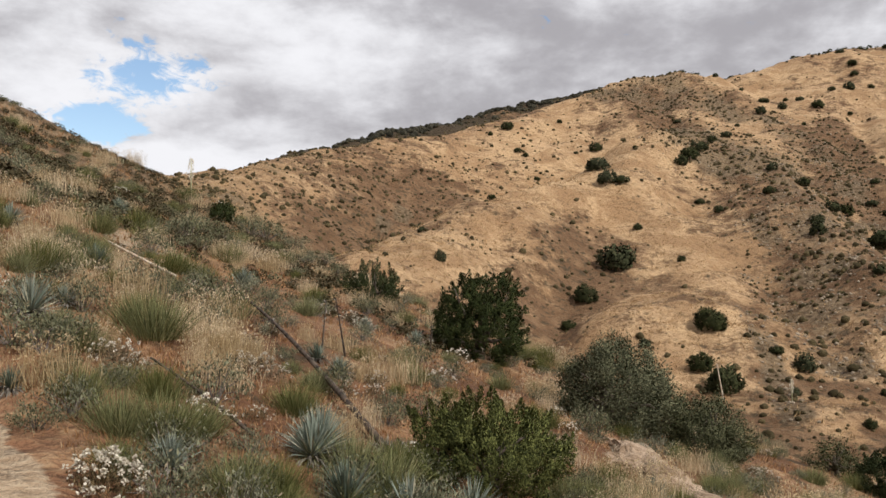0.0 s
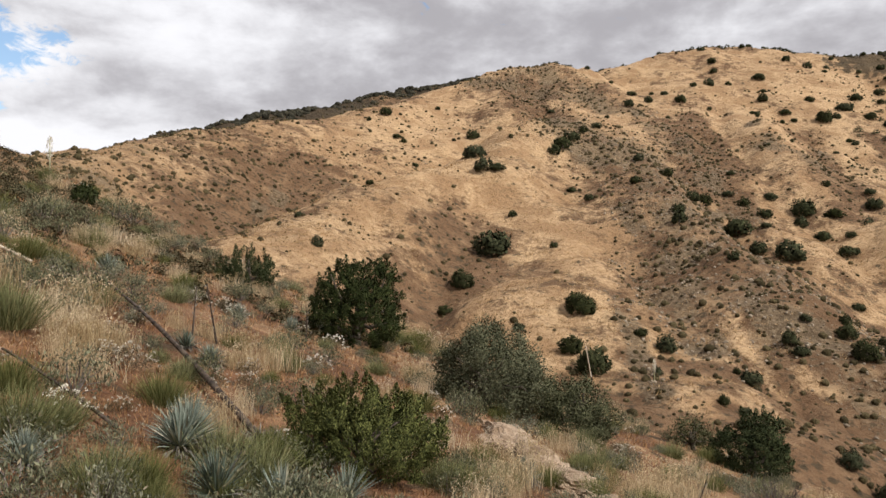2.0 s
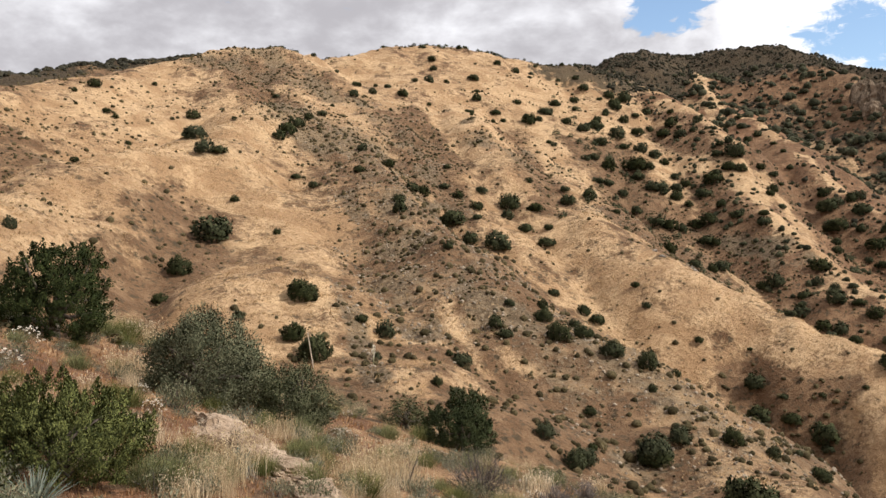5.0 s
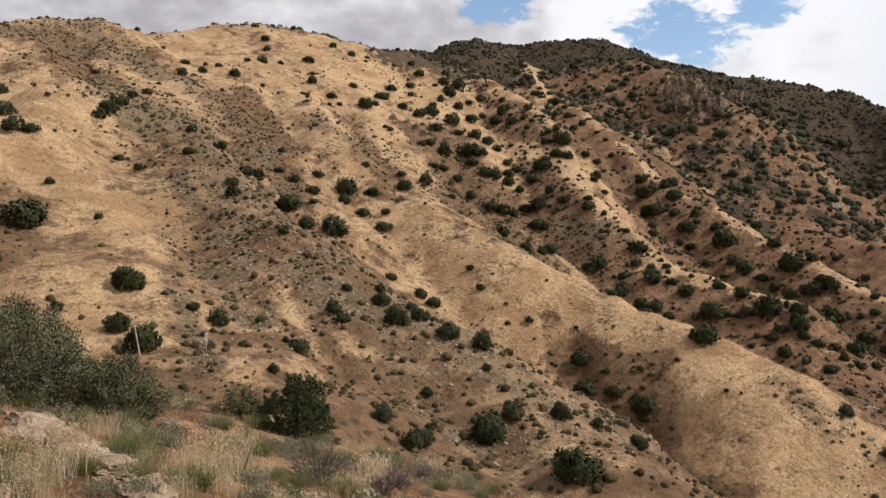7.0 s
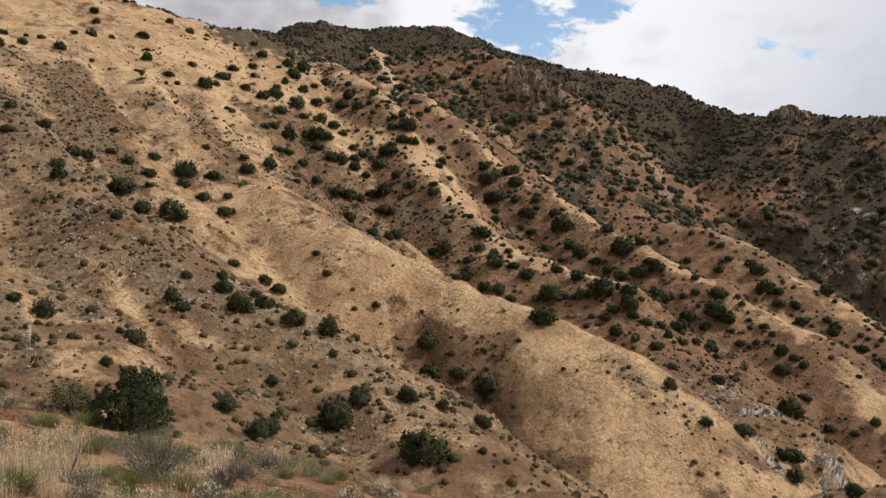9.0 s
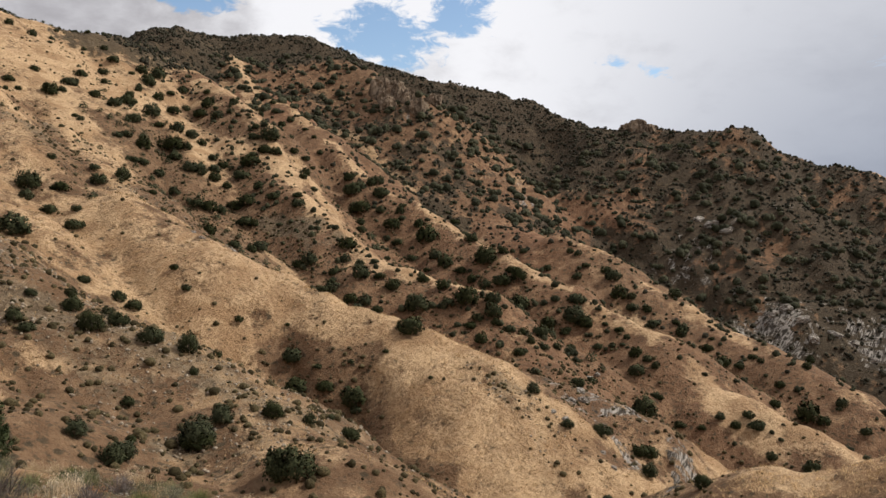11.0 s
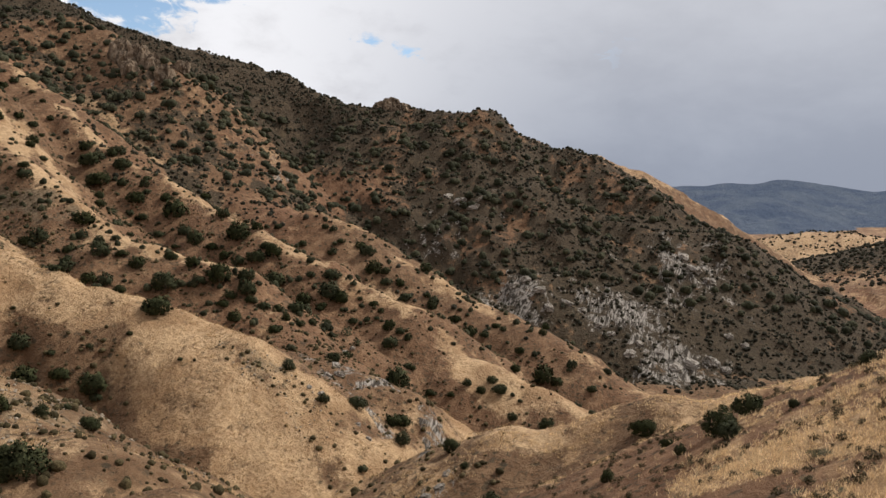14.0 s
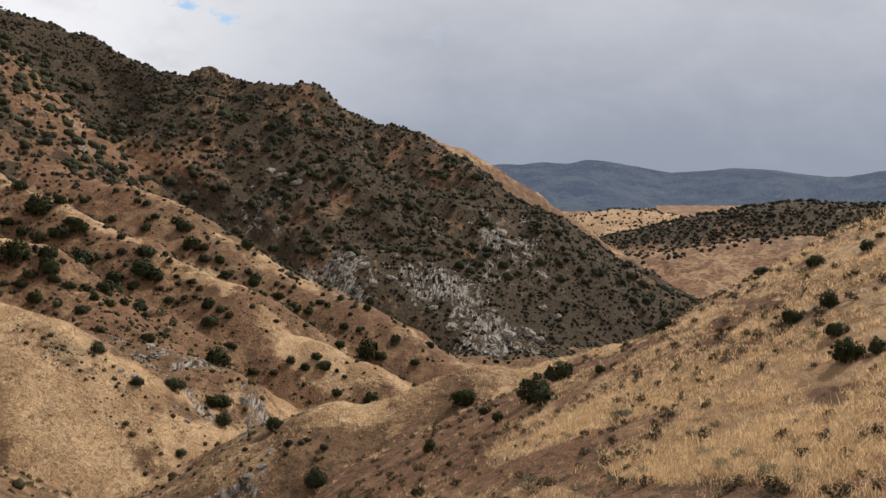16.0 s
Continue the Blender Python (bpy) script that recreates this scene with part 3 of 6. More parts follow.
def smoothstep(v, lo, hi):
    t = np.clip((v - lo) / (hi - lo), 0, 1)
    return t * t * (3 - 2 * t)


def home_slope(x, y):
    """The hillside that the trail crosses, down to its lip."""
    yy, xx = np.clip(y, -25, 75), np.clip(x, -60, 40)
    z = -0.368 * xx - 0.041 * yy + 0.00348 * xx * xx * (xx < 0) + 0.0012 * xx * xx * (xx > 0) + 0.00135 * xx * yy + 0.00124 * yy * yy
    z = z - 0.8 * np.exp(-((x + 3.4) ** 2 + (y - 6.2) ** 2) / 22)
    z = z + 0.35 * np.exp(-((x + 29) ** 2 + (y - 56) ** 2) / 220)
    d, s, _ = along(x, y, NEAR_EDGE)
    out = np.where(s > 0, d, -d)                       # beyond the lip: positive
    return z - 0.62 * (np.sqrt(np.maximum(out + 2, 0) ** 2 + 4) - 2)


def right_slope(x, y):
    z = -7.9 - 0.125 * x - 0.53 * y + 0.0022 * np.maximum(0, -y - 12) ** 2
    z = z + 1.4 * np.exp(-((x - 50) ** 2 + (y + 27) ** 2) / 220)
    z = z - 1.9 * np.exp(-((x - 67) ** 2 + (y + 15) ** 2) / 70) - 1.4 * np.exp(-((x - 80) ** 2 + (y - 1) ** 2) / 60) - 0.8 * np.exp(-((x - 57) ** 2 + (y + 24) ** 2) / 50)
    z = np.minimum(z, 12 - 0.1 * y)
    d, s, _ = along(x, y, RIGHT_EDGE)
    out = np.where(s > 0, d, -d)
    return z - 0.6 * (np.sqrt(np.maximum(out + 2, 0) ** 2 + 4) - 2)


def height(x, y, cover=False):
    """Height of the ground; with cover also the shares of what grows or lies on it."""
    x, y = np.asarray(x, float), np.asarray(y, float)
    r = np.hypot(x, y)
    wob = np.clip((r - 25) / 80, 0, 1)
    wx = x + wob * 5.0 * fractal(x, y, 38, 3, 11)
    wy = y + wob * 5.0 * fractal(x, y, 38, 3, 23)
    z = -41 - 0.055 * (np.clip(x, -50, 800) - 100) + 0.02 * np.abs(y)
    parts_ = []
    best = np.full(x.shape, -1e9)
    for spur in SPURS.values():
        h, d, s = spur_height(wx, wy, spur)
        z = smooth_max(z, h, 1.0)
        best = np.maximum(best, h)
        if cover:
            parts_.append((h, d, s))
    spurs = z
    near, rgt = home_slope(x, y), right_slope(x, y)
    z = smooth_max(z, smooth_max(near, rgt, 1.2), 1.2)
    # folds and rills, larger far away
    dark = smoothstep(x * 0.8 + y * 0.2, 205, 262) * (y > -140) * (r < 620)
    z = z + wob * (1.7 * fractal(x, y, 24, 4, 5) + 0.9 * fractal(x, y, 6, 3, 8) - 1.1 * (1 - np.abs(fractal(wx, wy, 17, 3, 37)) * 2))
    z = z - dark * 4.5 * smoothstep(along(wx, wy, SPURS["dark_ridge"][0])[0], 2, 24) * (1 - np.abs(fractal(x, y, 46, 4, 31, 0.55)) * 2.2)
    z = z + 0.10 * fractal(x, y, 2.6, 3, 3) * np.clip(r / 6, 0.2, 1) + np.clip((r - 6) / 20, 0, 1) * 0.3 * fractal(x, y, 9, 3, 4)
    for line, deep, half in GULLIES:
        d, _, _ = along(wx, wy, line)
        z = z - deep * np.exp(-(d / half) ** 2 * 0.8)
    # the trail's bench
    d, _, _ = along(x, y, TRAIL)
    bench = smoothstep(d, 1.5, 0.5) * np.exp(-r * r / 200)
    flat = 0.01 * y - 0.03 * x
    z = z * (1 - bench) + flat * bench
    if not cover:
        return z
    jitter = 3.0 * fractal(x, y, 9, 3, 61) * wob
    weights = [np.exp(np.clip((h - best) / 1.6, -30, 0)) for h, _, _ in parts_]
    total = sum(weights)
    share = {n: (w / total, d + jitter, np.clip(sd + 0.25 * fractal(x, y, 7, 3, 67) * wob, -1, 1)) for n, w, (_, d, sd) in zip(SPURS, weights, parts_)}
    home = smoothstep(np.maximum(near, rgt) - spurs, -0.5, 0.5)
    left = smoothstep(near - rgt, -0.6, 0.6)
    wash = np.zeros(x.shape)
    for line, deep, half in GULLIES:
        wash = np.maximum(wash, smoothstep(along(wx, wy, line)[0], half * 1.9, half * 0.5))
    d, _, _ = along(x, y, TRAIL)
    return z, dict(share=share, wash=wash, home=home * left, right=home * (1 - left), dark=dark, bench=smoothstep(d + 0.25 * fractal(x, y, 0.8, 3, 9), 0.95, 0.6), r=r)


def cover_shares(x, y, c):
    """Shares of golden grass, grey stones, dark scrub, pale rock, sand and red soil."""
    n1, n2, n3 = fractal(x, y, 26, 4, 41), fractal(x, y, 7, 4, 47), fractal(x, y, 60, 3, 53)
    land = 1 - c["home"] - c["right"]
    pick = lambda n: c["share"][n]
    thin = lambda d, w: smoothstep(d, w * 1.7, w * 0.4)
    sunny = lambda s: smoothstep(s, -0.6, 0.3)
    gold, stone, scrub = np.zeros(x.shape), np.zeros(x.shape), np.zeros(x.shape)
    for n, rich in (("golden_crest", 0.50 + 0.26 * smoothstep(x, -5, 40)), ("east_crest", 0.7), ("golden_body", 0.52 + 0.20 * smoothstep(y, 66, 110)), ("golden_shoulder", 0.78), ("golden_bowl", 0.40)):
        gold = gold + pick(n)[0] * rich
    w, d, s = pick("rocky_spur")
    gold, stone = gold + w * (0.56 - 0.12 * sunny(s)), stone + w * 0.6 * smoothstep(d, 30, 6)
    stone = stone + pick("golden_bowl")[0] * 0.45 + pick("golden_crest")[0] * 0.4 * smoothstep(x, 0, -20)
    w, d, s = pick("side_spur")
    gold, stone = gold + w * 0.55, stone + w * 0.55 * smoothstep(d, 14, 3)
    w, d, s = pick("gold_spur")
    gold, stone = gold + w * (0.14 + 0.72 * np.maximum(np.maximum(sunny(s), smoothstep(y, 66, 92)), smoothstep(d, 26, 14))), stone + w * 0.6 * sunny(s) * smoothstep(d, 17, 26)
    for n in ("brown_spur", "long_spur"):
        w, d, s = pick(n)
        gold = gold + w * (-0.38 + 0.34 * sunny(s) + 1.0 * thin(d, 4.6))
    w, d, s = pick("last_spur")
    gold = gold + w * (-0.15 + 0.2 * sunny(s) + 0.45 * thin(d, 4.0))
    w, d, s = pick("dark_ridge")
    gold, scrub = gold + w * 0.04, scrub + w * 0.80
    for n in ("crag_spur", "chalk_spur"):
        w, d, s = pick(n)
        gold, scrub = gold + w * (0.10 if n == "crag_spur" else 0.0), scrub + w * (0.42 if n == "crag_spur" else 0.75)
    gold = gold + pick("knob")[0] * (0.25 + 0.55 * thin(pick("knob")[1], 4)) + pick("tan_back")[0] * 0.5 + pick("far_tan_hill")[0] * 0.75 + pick("far_red_slope")[0] * 0.30 + pick("far_dark_hill")[0] * 0.2
    scrub = scrub + (pick("far_dark_hill")[0] + pick("back_ridge")[0]) * 0.8
    gold = gold * land + c["home"] * (0.22 + 0.25 * smoothstep(x, -4, -16)) + c["right"] * (0.50 + 0.15 * smoothstep(x, 55, 35) + 0.75 * n2 + 0.6 * n1)
    gold = gold - 0.5 * c["wash"] * land
    # barer, browner ground here and there: x, y, radius, how bare
    for bx, by, br, bare in ((18, 108, 11, 0.4), (-16, 108, 20, 0.10), (-12, 150, 22, 0.06), (56, 238, 18, 0.4), (66, 156, 18, 0.3), (36, 66, 14, 0.15), (40, 52, 16, 0.3), (80, 62, 13, 0.75), (74, 48, 12, 0.8), (86, 78, 8, 0.5), (62, 44, 10, 0.5), (118, 42, 16, 0.5), (60, 12, 10, 0.4), (64, 2, 7, 0.3), (30, 95, 9, 0.2)):
        gold = gold - bare * smoothstep(np.hypot(x - bx, y - by) / br + 0.5 * n2, 1.2, 0.3)
    gold = gold + (0.34 * n1 + 0.46 * n2) * (1 - 0.5 * c["home"])
    blur = 0.55 * n2 + 0.4 * n1
    for line, half in GRASSY:
        near = smoothstep(along(x, y, line)[0] / half + blur, 1.5, 0.4)
        gold, stone = np.maximum(gold, gold * (1 - near) + (0.76 + 0.5 * n2) * near), stone * (1 - near)
    for line, half in BARE:
        gold = gold - 0.65 * smoothstep(along(x, y, line)[0] / half + blur, 1.6, 0.5)
    for line, half in STONY:
        near = smoothstep(along(x, y, line)[0] / half + blur, 1.8, 0.5)
        gold, stone = gold * (1 - 0.25 * near), np.maximum(stone, near * (0.75 + 0.5 * n2))
    for line, half in GREY_SLOPES:
        near = smoothstep(along(x, y, line)[0] / half + 0.7 * blur, 1.7, 0.6)
        gold, stone = gold * (1 - 0.25 * near), np.maximum(stone, near * (0.72 + 0.75 * n2))
    stone = np.maximum(stone, 0.75 * smoothstep(np.hypot(x - 62, (y - 172) * 0.55) + 7 * n2, 24, 8))
    stone = np.maximum(stone, 0.7 * smoothstep(np.hypot(x - 66, (y - 245) * 0.5) + 7 * n2, 18, 6)) * land * smoothstep(y, 30, 58)
    stone = np.clip(0.85 * stone + (0.5 * n2 + 0.3 * n1) * (stone > 0.05), 0, 1)
    stone = np.maximum(stone, c["home"] * 0.62 * smoothstep(c["r"], 24, 48))
    veg = smoothstep(x * 0.8 + y * 0.2, 165, 200) * (c["r"] < 640)
    scrub = scrub * land * np.maximum(veg, pick("far_dark_hill")[0] + pick("back_ridge")[0])
    scrub = np.clip(scrub + (0.5 * n1 + 0.35 * n2) * smoothstep(scrub, 0.0, 0.3), 0, 1)
    pale = np.zeros(x.shape)
    ridge_d = along(x, y, SPURS["dark_ridge"][0])[0]
    scrub = np.clip(scrub + veg * land * (0.75 * smoothstep(ridge_d, 42, 14) * smoothstep(y, 130, 190) - 0.38 * smoothstep(np.abs(ridge_d - 62), 34, 8) * smoothstep(y, 80, 120) + 0.2 * smoothstep(np.abs(ridge_d - 125), 40, 12) * smoothstep(y, 80, 130)), 0, 1)
    for bx, by, br, much in ((274, 43, 27, 0.95), (261, -12, 26, 1.0), (281, 7, 24, 0.9), (295, 15, 45, 0.34), (317, -14, 34, 0.9), (300, 75, 30, 0.6), (288, 140, 26, 0.6), (320, 60, 30, 0.45), (289, 189, 14, 0.5)):
        pale = np.maximum(pale, much * veg * smoothstep(np.hypot(x - bx, y - by) / br - 0.45 * n1 - 0.4 * n2, 1.1, 0.0))
    pale = np.maximum(pale, 0.62 * smoothstep(np.hypot(x - 121, (y - 44) * 0.8) / 15 - 0.5 * n2, 1.0, 0.3))
    for line, half in PALE_ROCK:
        pale = np.maximum(pale, 0.62 * smoothstep(along(x, y, line)[0] / half + blur, 1.6, 0.5))
    pale = np.maximum(pale, 0.8 * smoothstep(np.hypot((x - 111) * 1.2, (y - 108) * 0.4) / 7 - 0.5 * n2, 1.0, 0.3))
    red = np.clip(0.75 * c["home"] * smoothstep(c["r"], 45, 20) + 0.45 * n3 + 0.3 * (pick("brown_spur")[0] + pick("long_spur")[0] + pick("last_spur")[0]) * land + 0.30 * c["dark"] + 0.35 * c["right"] + 0.5 * pick("far_red_slope")[0], 0, 1)
    return np.clip(gold, 0, 1), stone, scrub, np.clip(pale, 0, 1), np.maximum(c["bench"], 0.8 * smoothstep(np.hypot(x + 7.3, (y - 20.2) * 0.5) + 0.6 * n2, 1.0, 0.3)), red



def mesh_from(name, verts, faces, material, smooth=True):
    me = bpy.data.meshes.new(name)
    me.from_pydata(verts, [], faces)
    me.materials.append(material)
    if smooth:
        me.polygons.foreach_set("use_smooth", np.ones(len(me.polygons), bool))
    return me


def grid_faces(rows, cols, wrap):
    i = np.arange(rows - 1)[:, None]
    j = np.arange(cols if wrap else cols - 1)[None, :]
    k = (j + 1) % cols
    return np.stack([i * cols + j, i * cols + k, (i + 1) * cols + k, (i + 1) * cols + j], -1).reshape(-1, 4)


def build_ground():
    az = np.concatenate([np.arange(-34, 122, 0.21), np.arange(122, 326, 3.0)])
    rad = np.concatenate([[0.1, 0.4, 0.7], np.geomspace(1.0, 12, 90)[:-1], np.geomspace(12, 620, 350)[:-1], np.geomspace(620, 4600, 50)])
    a, r = np.meshgrid(np.radians(az), rad)
    x, y = r * np.sin(a), r * np.cos(a)
    z, c = height(x.ravel(), y.ravel(), True)
    shares = cover_shares(x.ravel(), y.ravel(), c)
    verts = np.stack([x.ravel(), y.ravel(), z], 1)
    faces = grid_faces(len(rad), len(az), True)[:, ::-1]
    me = bpy.data.meshes.new("ground")
    me.vertices.add(len(verts) + 1)
    me.vertices.foreach_set("co", np.concatenate([verts.ravel(), [0, 0, float(height(np.zeros(1), np.zeros(1))[0])]]))
    n = len(az)
    fan = np.stack([np.full(n, len(verts)), np.arange(n), (np.arange(n) + 1) % n], 1)[:, ::-1]
    me.loops.add(faces.size + fan.size)
    me.loops.foreach_set("vertex_index", np.concatenate([faces.ravel(), fan.ravel()]).astype(np.int32))
    me.polygons.add(len(faces) + len(fan))
    me.polygons.foreach_set("loop_start", np.concatenate([np.arange(len(faces)) * 4, faces.size + np.arange(n) * 3]).astype(np.int32))
    me.update(calc_edges=True)
    me.polygons.foreach_set("use_smooth", np.ones(len(me.polygons), bool))
    for name, three in (("cover_a", shares[:3]), ("cover_b", shares[3:])):
        at = me.attributes.new(name, "FLOAT_COLOR", "POINT")
        col = np.ones((len(verts) + 1, 4), np.float32)
        for i in range(3):
            col[:-1, i] = three[i]
        at.data.foreach_set("color", col.ravel())
    me.materials.append(GROUND)
    return tagged(new("ground", me), "dry hillsides of golden grass, red soil and grey stones", "ground", kind="structure")


ground = build_ground()


def build_range(name, az0, az1, dist, crest, seed, label):
    """One far range: a strip of slopes whose crest follows crest(azimuth) in degrees above the eye."""
    az = np.arange(az0, az1, 0.12)
    rows = np.linspace(0, 1, 14)
    a, u = np.meshgrid(az, rows)
    d = dist * (0.80 + 0.2 * u)
    x, y = d * np.sin(np.radians(a)), d * np.cos(np.radians(a))
    top = dist * np.tan(np.radians(crest(a)))
    z = -90 + (top + 90) * u ** 0.8 + u * dist * 0.0012 * fractal(x, y, dist * 0.02, 4, seed) + (u * (1 - u)) * dist * 0.035 * (fractal(x, y, dist * 0.06, 5, seed + 3) - 0.5 * np.abs(fractal(x, y, dist * 0.03, 4, seed + 9)))
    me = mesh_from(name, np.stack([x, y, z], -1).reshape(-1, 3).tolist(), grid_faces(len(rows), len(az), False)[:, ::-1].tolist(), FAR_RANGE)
    return tagged(new(name, me), label, "mountains", kind="structure")


# crests as azimuth and height above the eye, in degrees
FAR_CREST = [(87.9, 1.55), (91.4, 1.63), (93.4, 1.65), (94.9, 1.82), (96.5, 1.76), (98.0, 2.00), (99.2, 1.93), (100.7, 1.67), (102.2, 1.38), (103.6, 1.16), (105.4, 1.29), (107.6, 1.52), (109.3, 1.42), (111.0, 1.25), (112.6, 1.01), (114.2, 1.02), (116.3, 1.34)]
FOOTHILL_CREST = [(87.9, -0.33), (91.9, 0.03), (94.2, 0.61), (96.5, 0.98), (98.4, 0.81), (100.3, 0.14), (102.2, -0.83), (104.1, -1.85), (106.3, -2.14), (108.7, -1.23), (111.0, -0.38), (112.4, 0.04), (114.3, 0.21), (116.4, 0.47)]
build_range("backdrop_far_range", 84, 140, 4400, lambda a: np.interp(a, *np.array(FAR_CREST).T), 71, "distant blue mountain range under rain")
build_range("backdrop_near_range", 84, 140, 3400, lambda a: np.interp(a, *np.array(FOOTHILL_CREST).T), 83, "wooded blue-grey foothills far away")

# ---- plants ----
class Soup:
    """Collects many small faces, then makes one mesh of them."""

    def __init__(self):
        self.v, self.f, self.n = [], [], 0

    def add(self, verts, faces):
        self.v.append(np.asarray(verts, float).reshape(-1, 3))
        self.f.extend((np.asarray(faces) + self.n).tolist())
        self.n += len(self.v[-1])

    def mesh(self, name, material, smooth=False):
        return mesh_from(name, np.concatenate(self.v).tolist(), self.f, material, smooth)


    def rounded(self, name, material, middle, blend):
        """A mesh of four-sided leaves, shaded as the round mass that they form about the middle."""
        v, f = np.concatenate(self.v), np.array(self.f)
        return rounded_mesh(name, v, f, np.broadcast_to(np.asarray(middle, float), (len(v), 3)), material, blend)


def rounded_mesh(name, v, f, middle, material, blend):
    out = v - middle
    out = out / np.maximum(np.linalg.norm(out, axis=1, keepdims=True), 1e-6)
    own = np.cross(v[f[:, 2]] - v[f[:, 0]], v[f[:, 3]] - v[f[:, 1]])
    own = own / np.maximum(np.linalg.norm(own, axis=1, keepdims=True), 1e-9)
    turn = (own * out[f[:, 0]]).sum(1) < 0
    f = np.where(turn[:, None], f[:, ::-1], f)
    own = np.where(turn[:, None], -own, own)
    nv = np.zeros(v.shape)
    nv[f.ravel()] = np.repeat(own, 4, 0)
    nv = out * blend + nv * (1 - blend)
    nv = nv / np.maximum(np.linalg.norm(nv, axis=1, keepdims=True), 1e-9)
    me = mesh_from(name, v.tolist(), f.tolist(), material, True)
    me.normals_split_custom_set_from_vertices(nv.tolist())
    return me


def unit(v):
    return v / np.maximum(np.linalg.norm(v, axis=-1, keepdims=True), 1e-9)


def some_dirs(rng, n, up=0.0):
    d = unit(rng.normal(size=(n, 3)))
    d[:, 2] += up
    return unit(d)


def leaves(soup, rng, at, way, length, width):
    """Diamond leaves at the places, pointing their ways."""
    n = len(at)
    side = unit(np.cross(way, some_dirs(rng, n)))
    ln = (length * rng.uniform(0.6, 1.3, n))[:, None]
    wd = (width * rng.uniform(0.6, 1.3, n))[:, None]
    mid = at + way * ln * 0.5
    v = np.stack([at, mid - side * wd / 2, at + way * ln, mid + side * wd / 2], 1)
    soup.add(v, np.arange(4 * n).reshape(-1, 4))


def blades(soup, rng, at, way, length, width, droop=0.3):
    """Narrow blades, bent over towards their tips."""
    n = len(at)
    side = unit(np.cross(way, np.array([0, 0, 1.0]) + 0.3 * rng.normal(size=(n, 3))))
    ln = np.broadcast_to(length, (n,))[:, None]
    mid = at + way * ln * 0.55
    tip = at + way * ln * np.sqrt(np.maximum(1 - droop * droop, 0.1)) - np.array([0, 0, 1.0]) * ln * droop * 0.5
    w = side * np.broadcast_to(width, (n,))[:, None] / 2
    v = np.stack([at - w, at + w, mid + w * 0.85, mid - w * 0.85, tip], 1)
    k = np.arange(n)[:, None] * 5
    soup.add(v, np.concatenate([k, k + 1, k + 2, k + 3], 1))
    soup.f.extend((np.concatenate([k + 3, k + 2, k + 4], 1) + soup.n - 5 * n).tolist())


def tube(soup, pts, radii, sides=7):
    """A tapered limb through the points."""
    pts = np.asarray(pts, float)
    ways = unit(np.gradient(pts, axis=0))
    a = unit(np.cross(ways, np.array([0.31, 0.17, 0.93]) if abs(ways[0][2]) < 0.9 else np.array([1.0, 0.2, 0])))
    b = np.cross(ways, a)
    ang = np.linspace(0, 2 * np.pi, sides, endpoint=False)
    r = np.asarray(radii)[:, None, None]
    ring = pts[:, None] + r * (np.cos(ang)[None, :, None] * a[:, None] + np.sin(ang)[None, :, None] * b[:, None])
    soup.add(ring, grid_faces(len(pts), sides, True))
    base = soup.n - len(pts) * sides
    soup.f.append([base + i for i in range(sides)][::-1])
    soup.f.append([soup.n - sides + i for i in range(sides)])


def part(name, mesh, parent, label=""):
    ob = new(name, mesh)
    ob.parent = parent
    if label:
        tagged(ob, label)
    return ob


def place(x, y, sink=0.03):
    return float(height(np.array([x]), np.array([y]))[0]) - sink


def thing(name, x, y, label, category, group="", turn=0.0, sink=0.03, lift=None):
    ob = new(name)
    ob.empty_display_size = 0.1
    ob.matrix_basis = pose(x, y, place(x, y, sink) if lift is None else lift, 0, 0, turn)
    return tagged(ob, label, category, group)


def crown_clumps(rng, n, w, h, low=0.12, lumps=0.28):
    """Clump centres in the outer part of a lumpy crown that widens towards the ground."""
    d = some_dirs(rng, n)
    d[:, 2] = np.abs(d[:, 2])
    k = unit(rng.normal(size=(9, 3)) * np.array([1, 1, 0.7]))
    lump = 0.86 + lumps * np.max(np.clip(d @ k.T - 0.5, 0, 1), 1) * 2
    r = rng.uniform(0.2, 1.0, n) ** 0.45 * lump
    d = d * np.array([1, 1, 1.0])
    d[:, 2] = d[:, 2] ** 0.8
    c = d * r[:, None] * np.array([w / 2, w / 2, h * (0.92 - low)])
    tuck = 1 - 0.35 * np.clip(0.25 - d[:, 2], 0, 1) / 0.25          # drawn in a little at the foot
    c[:, :2] *= tuck[:, None]
    c[:, 2] += h * low
    return c


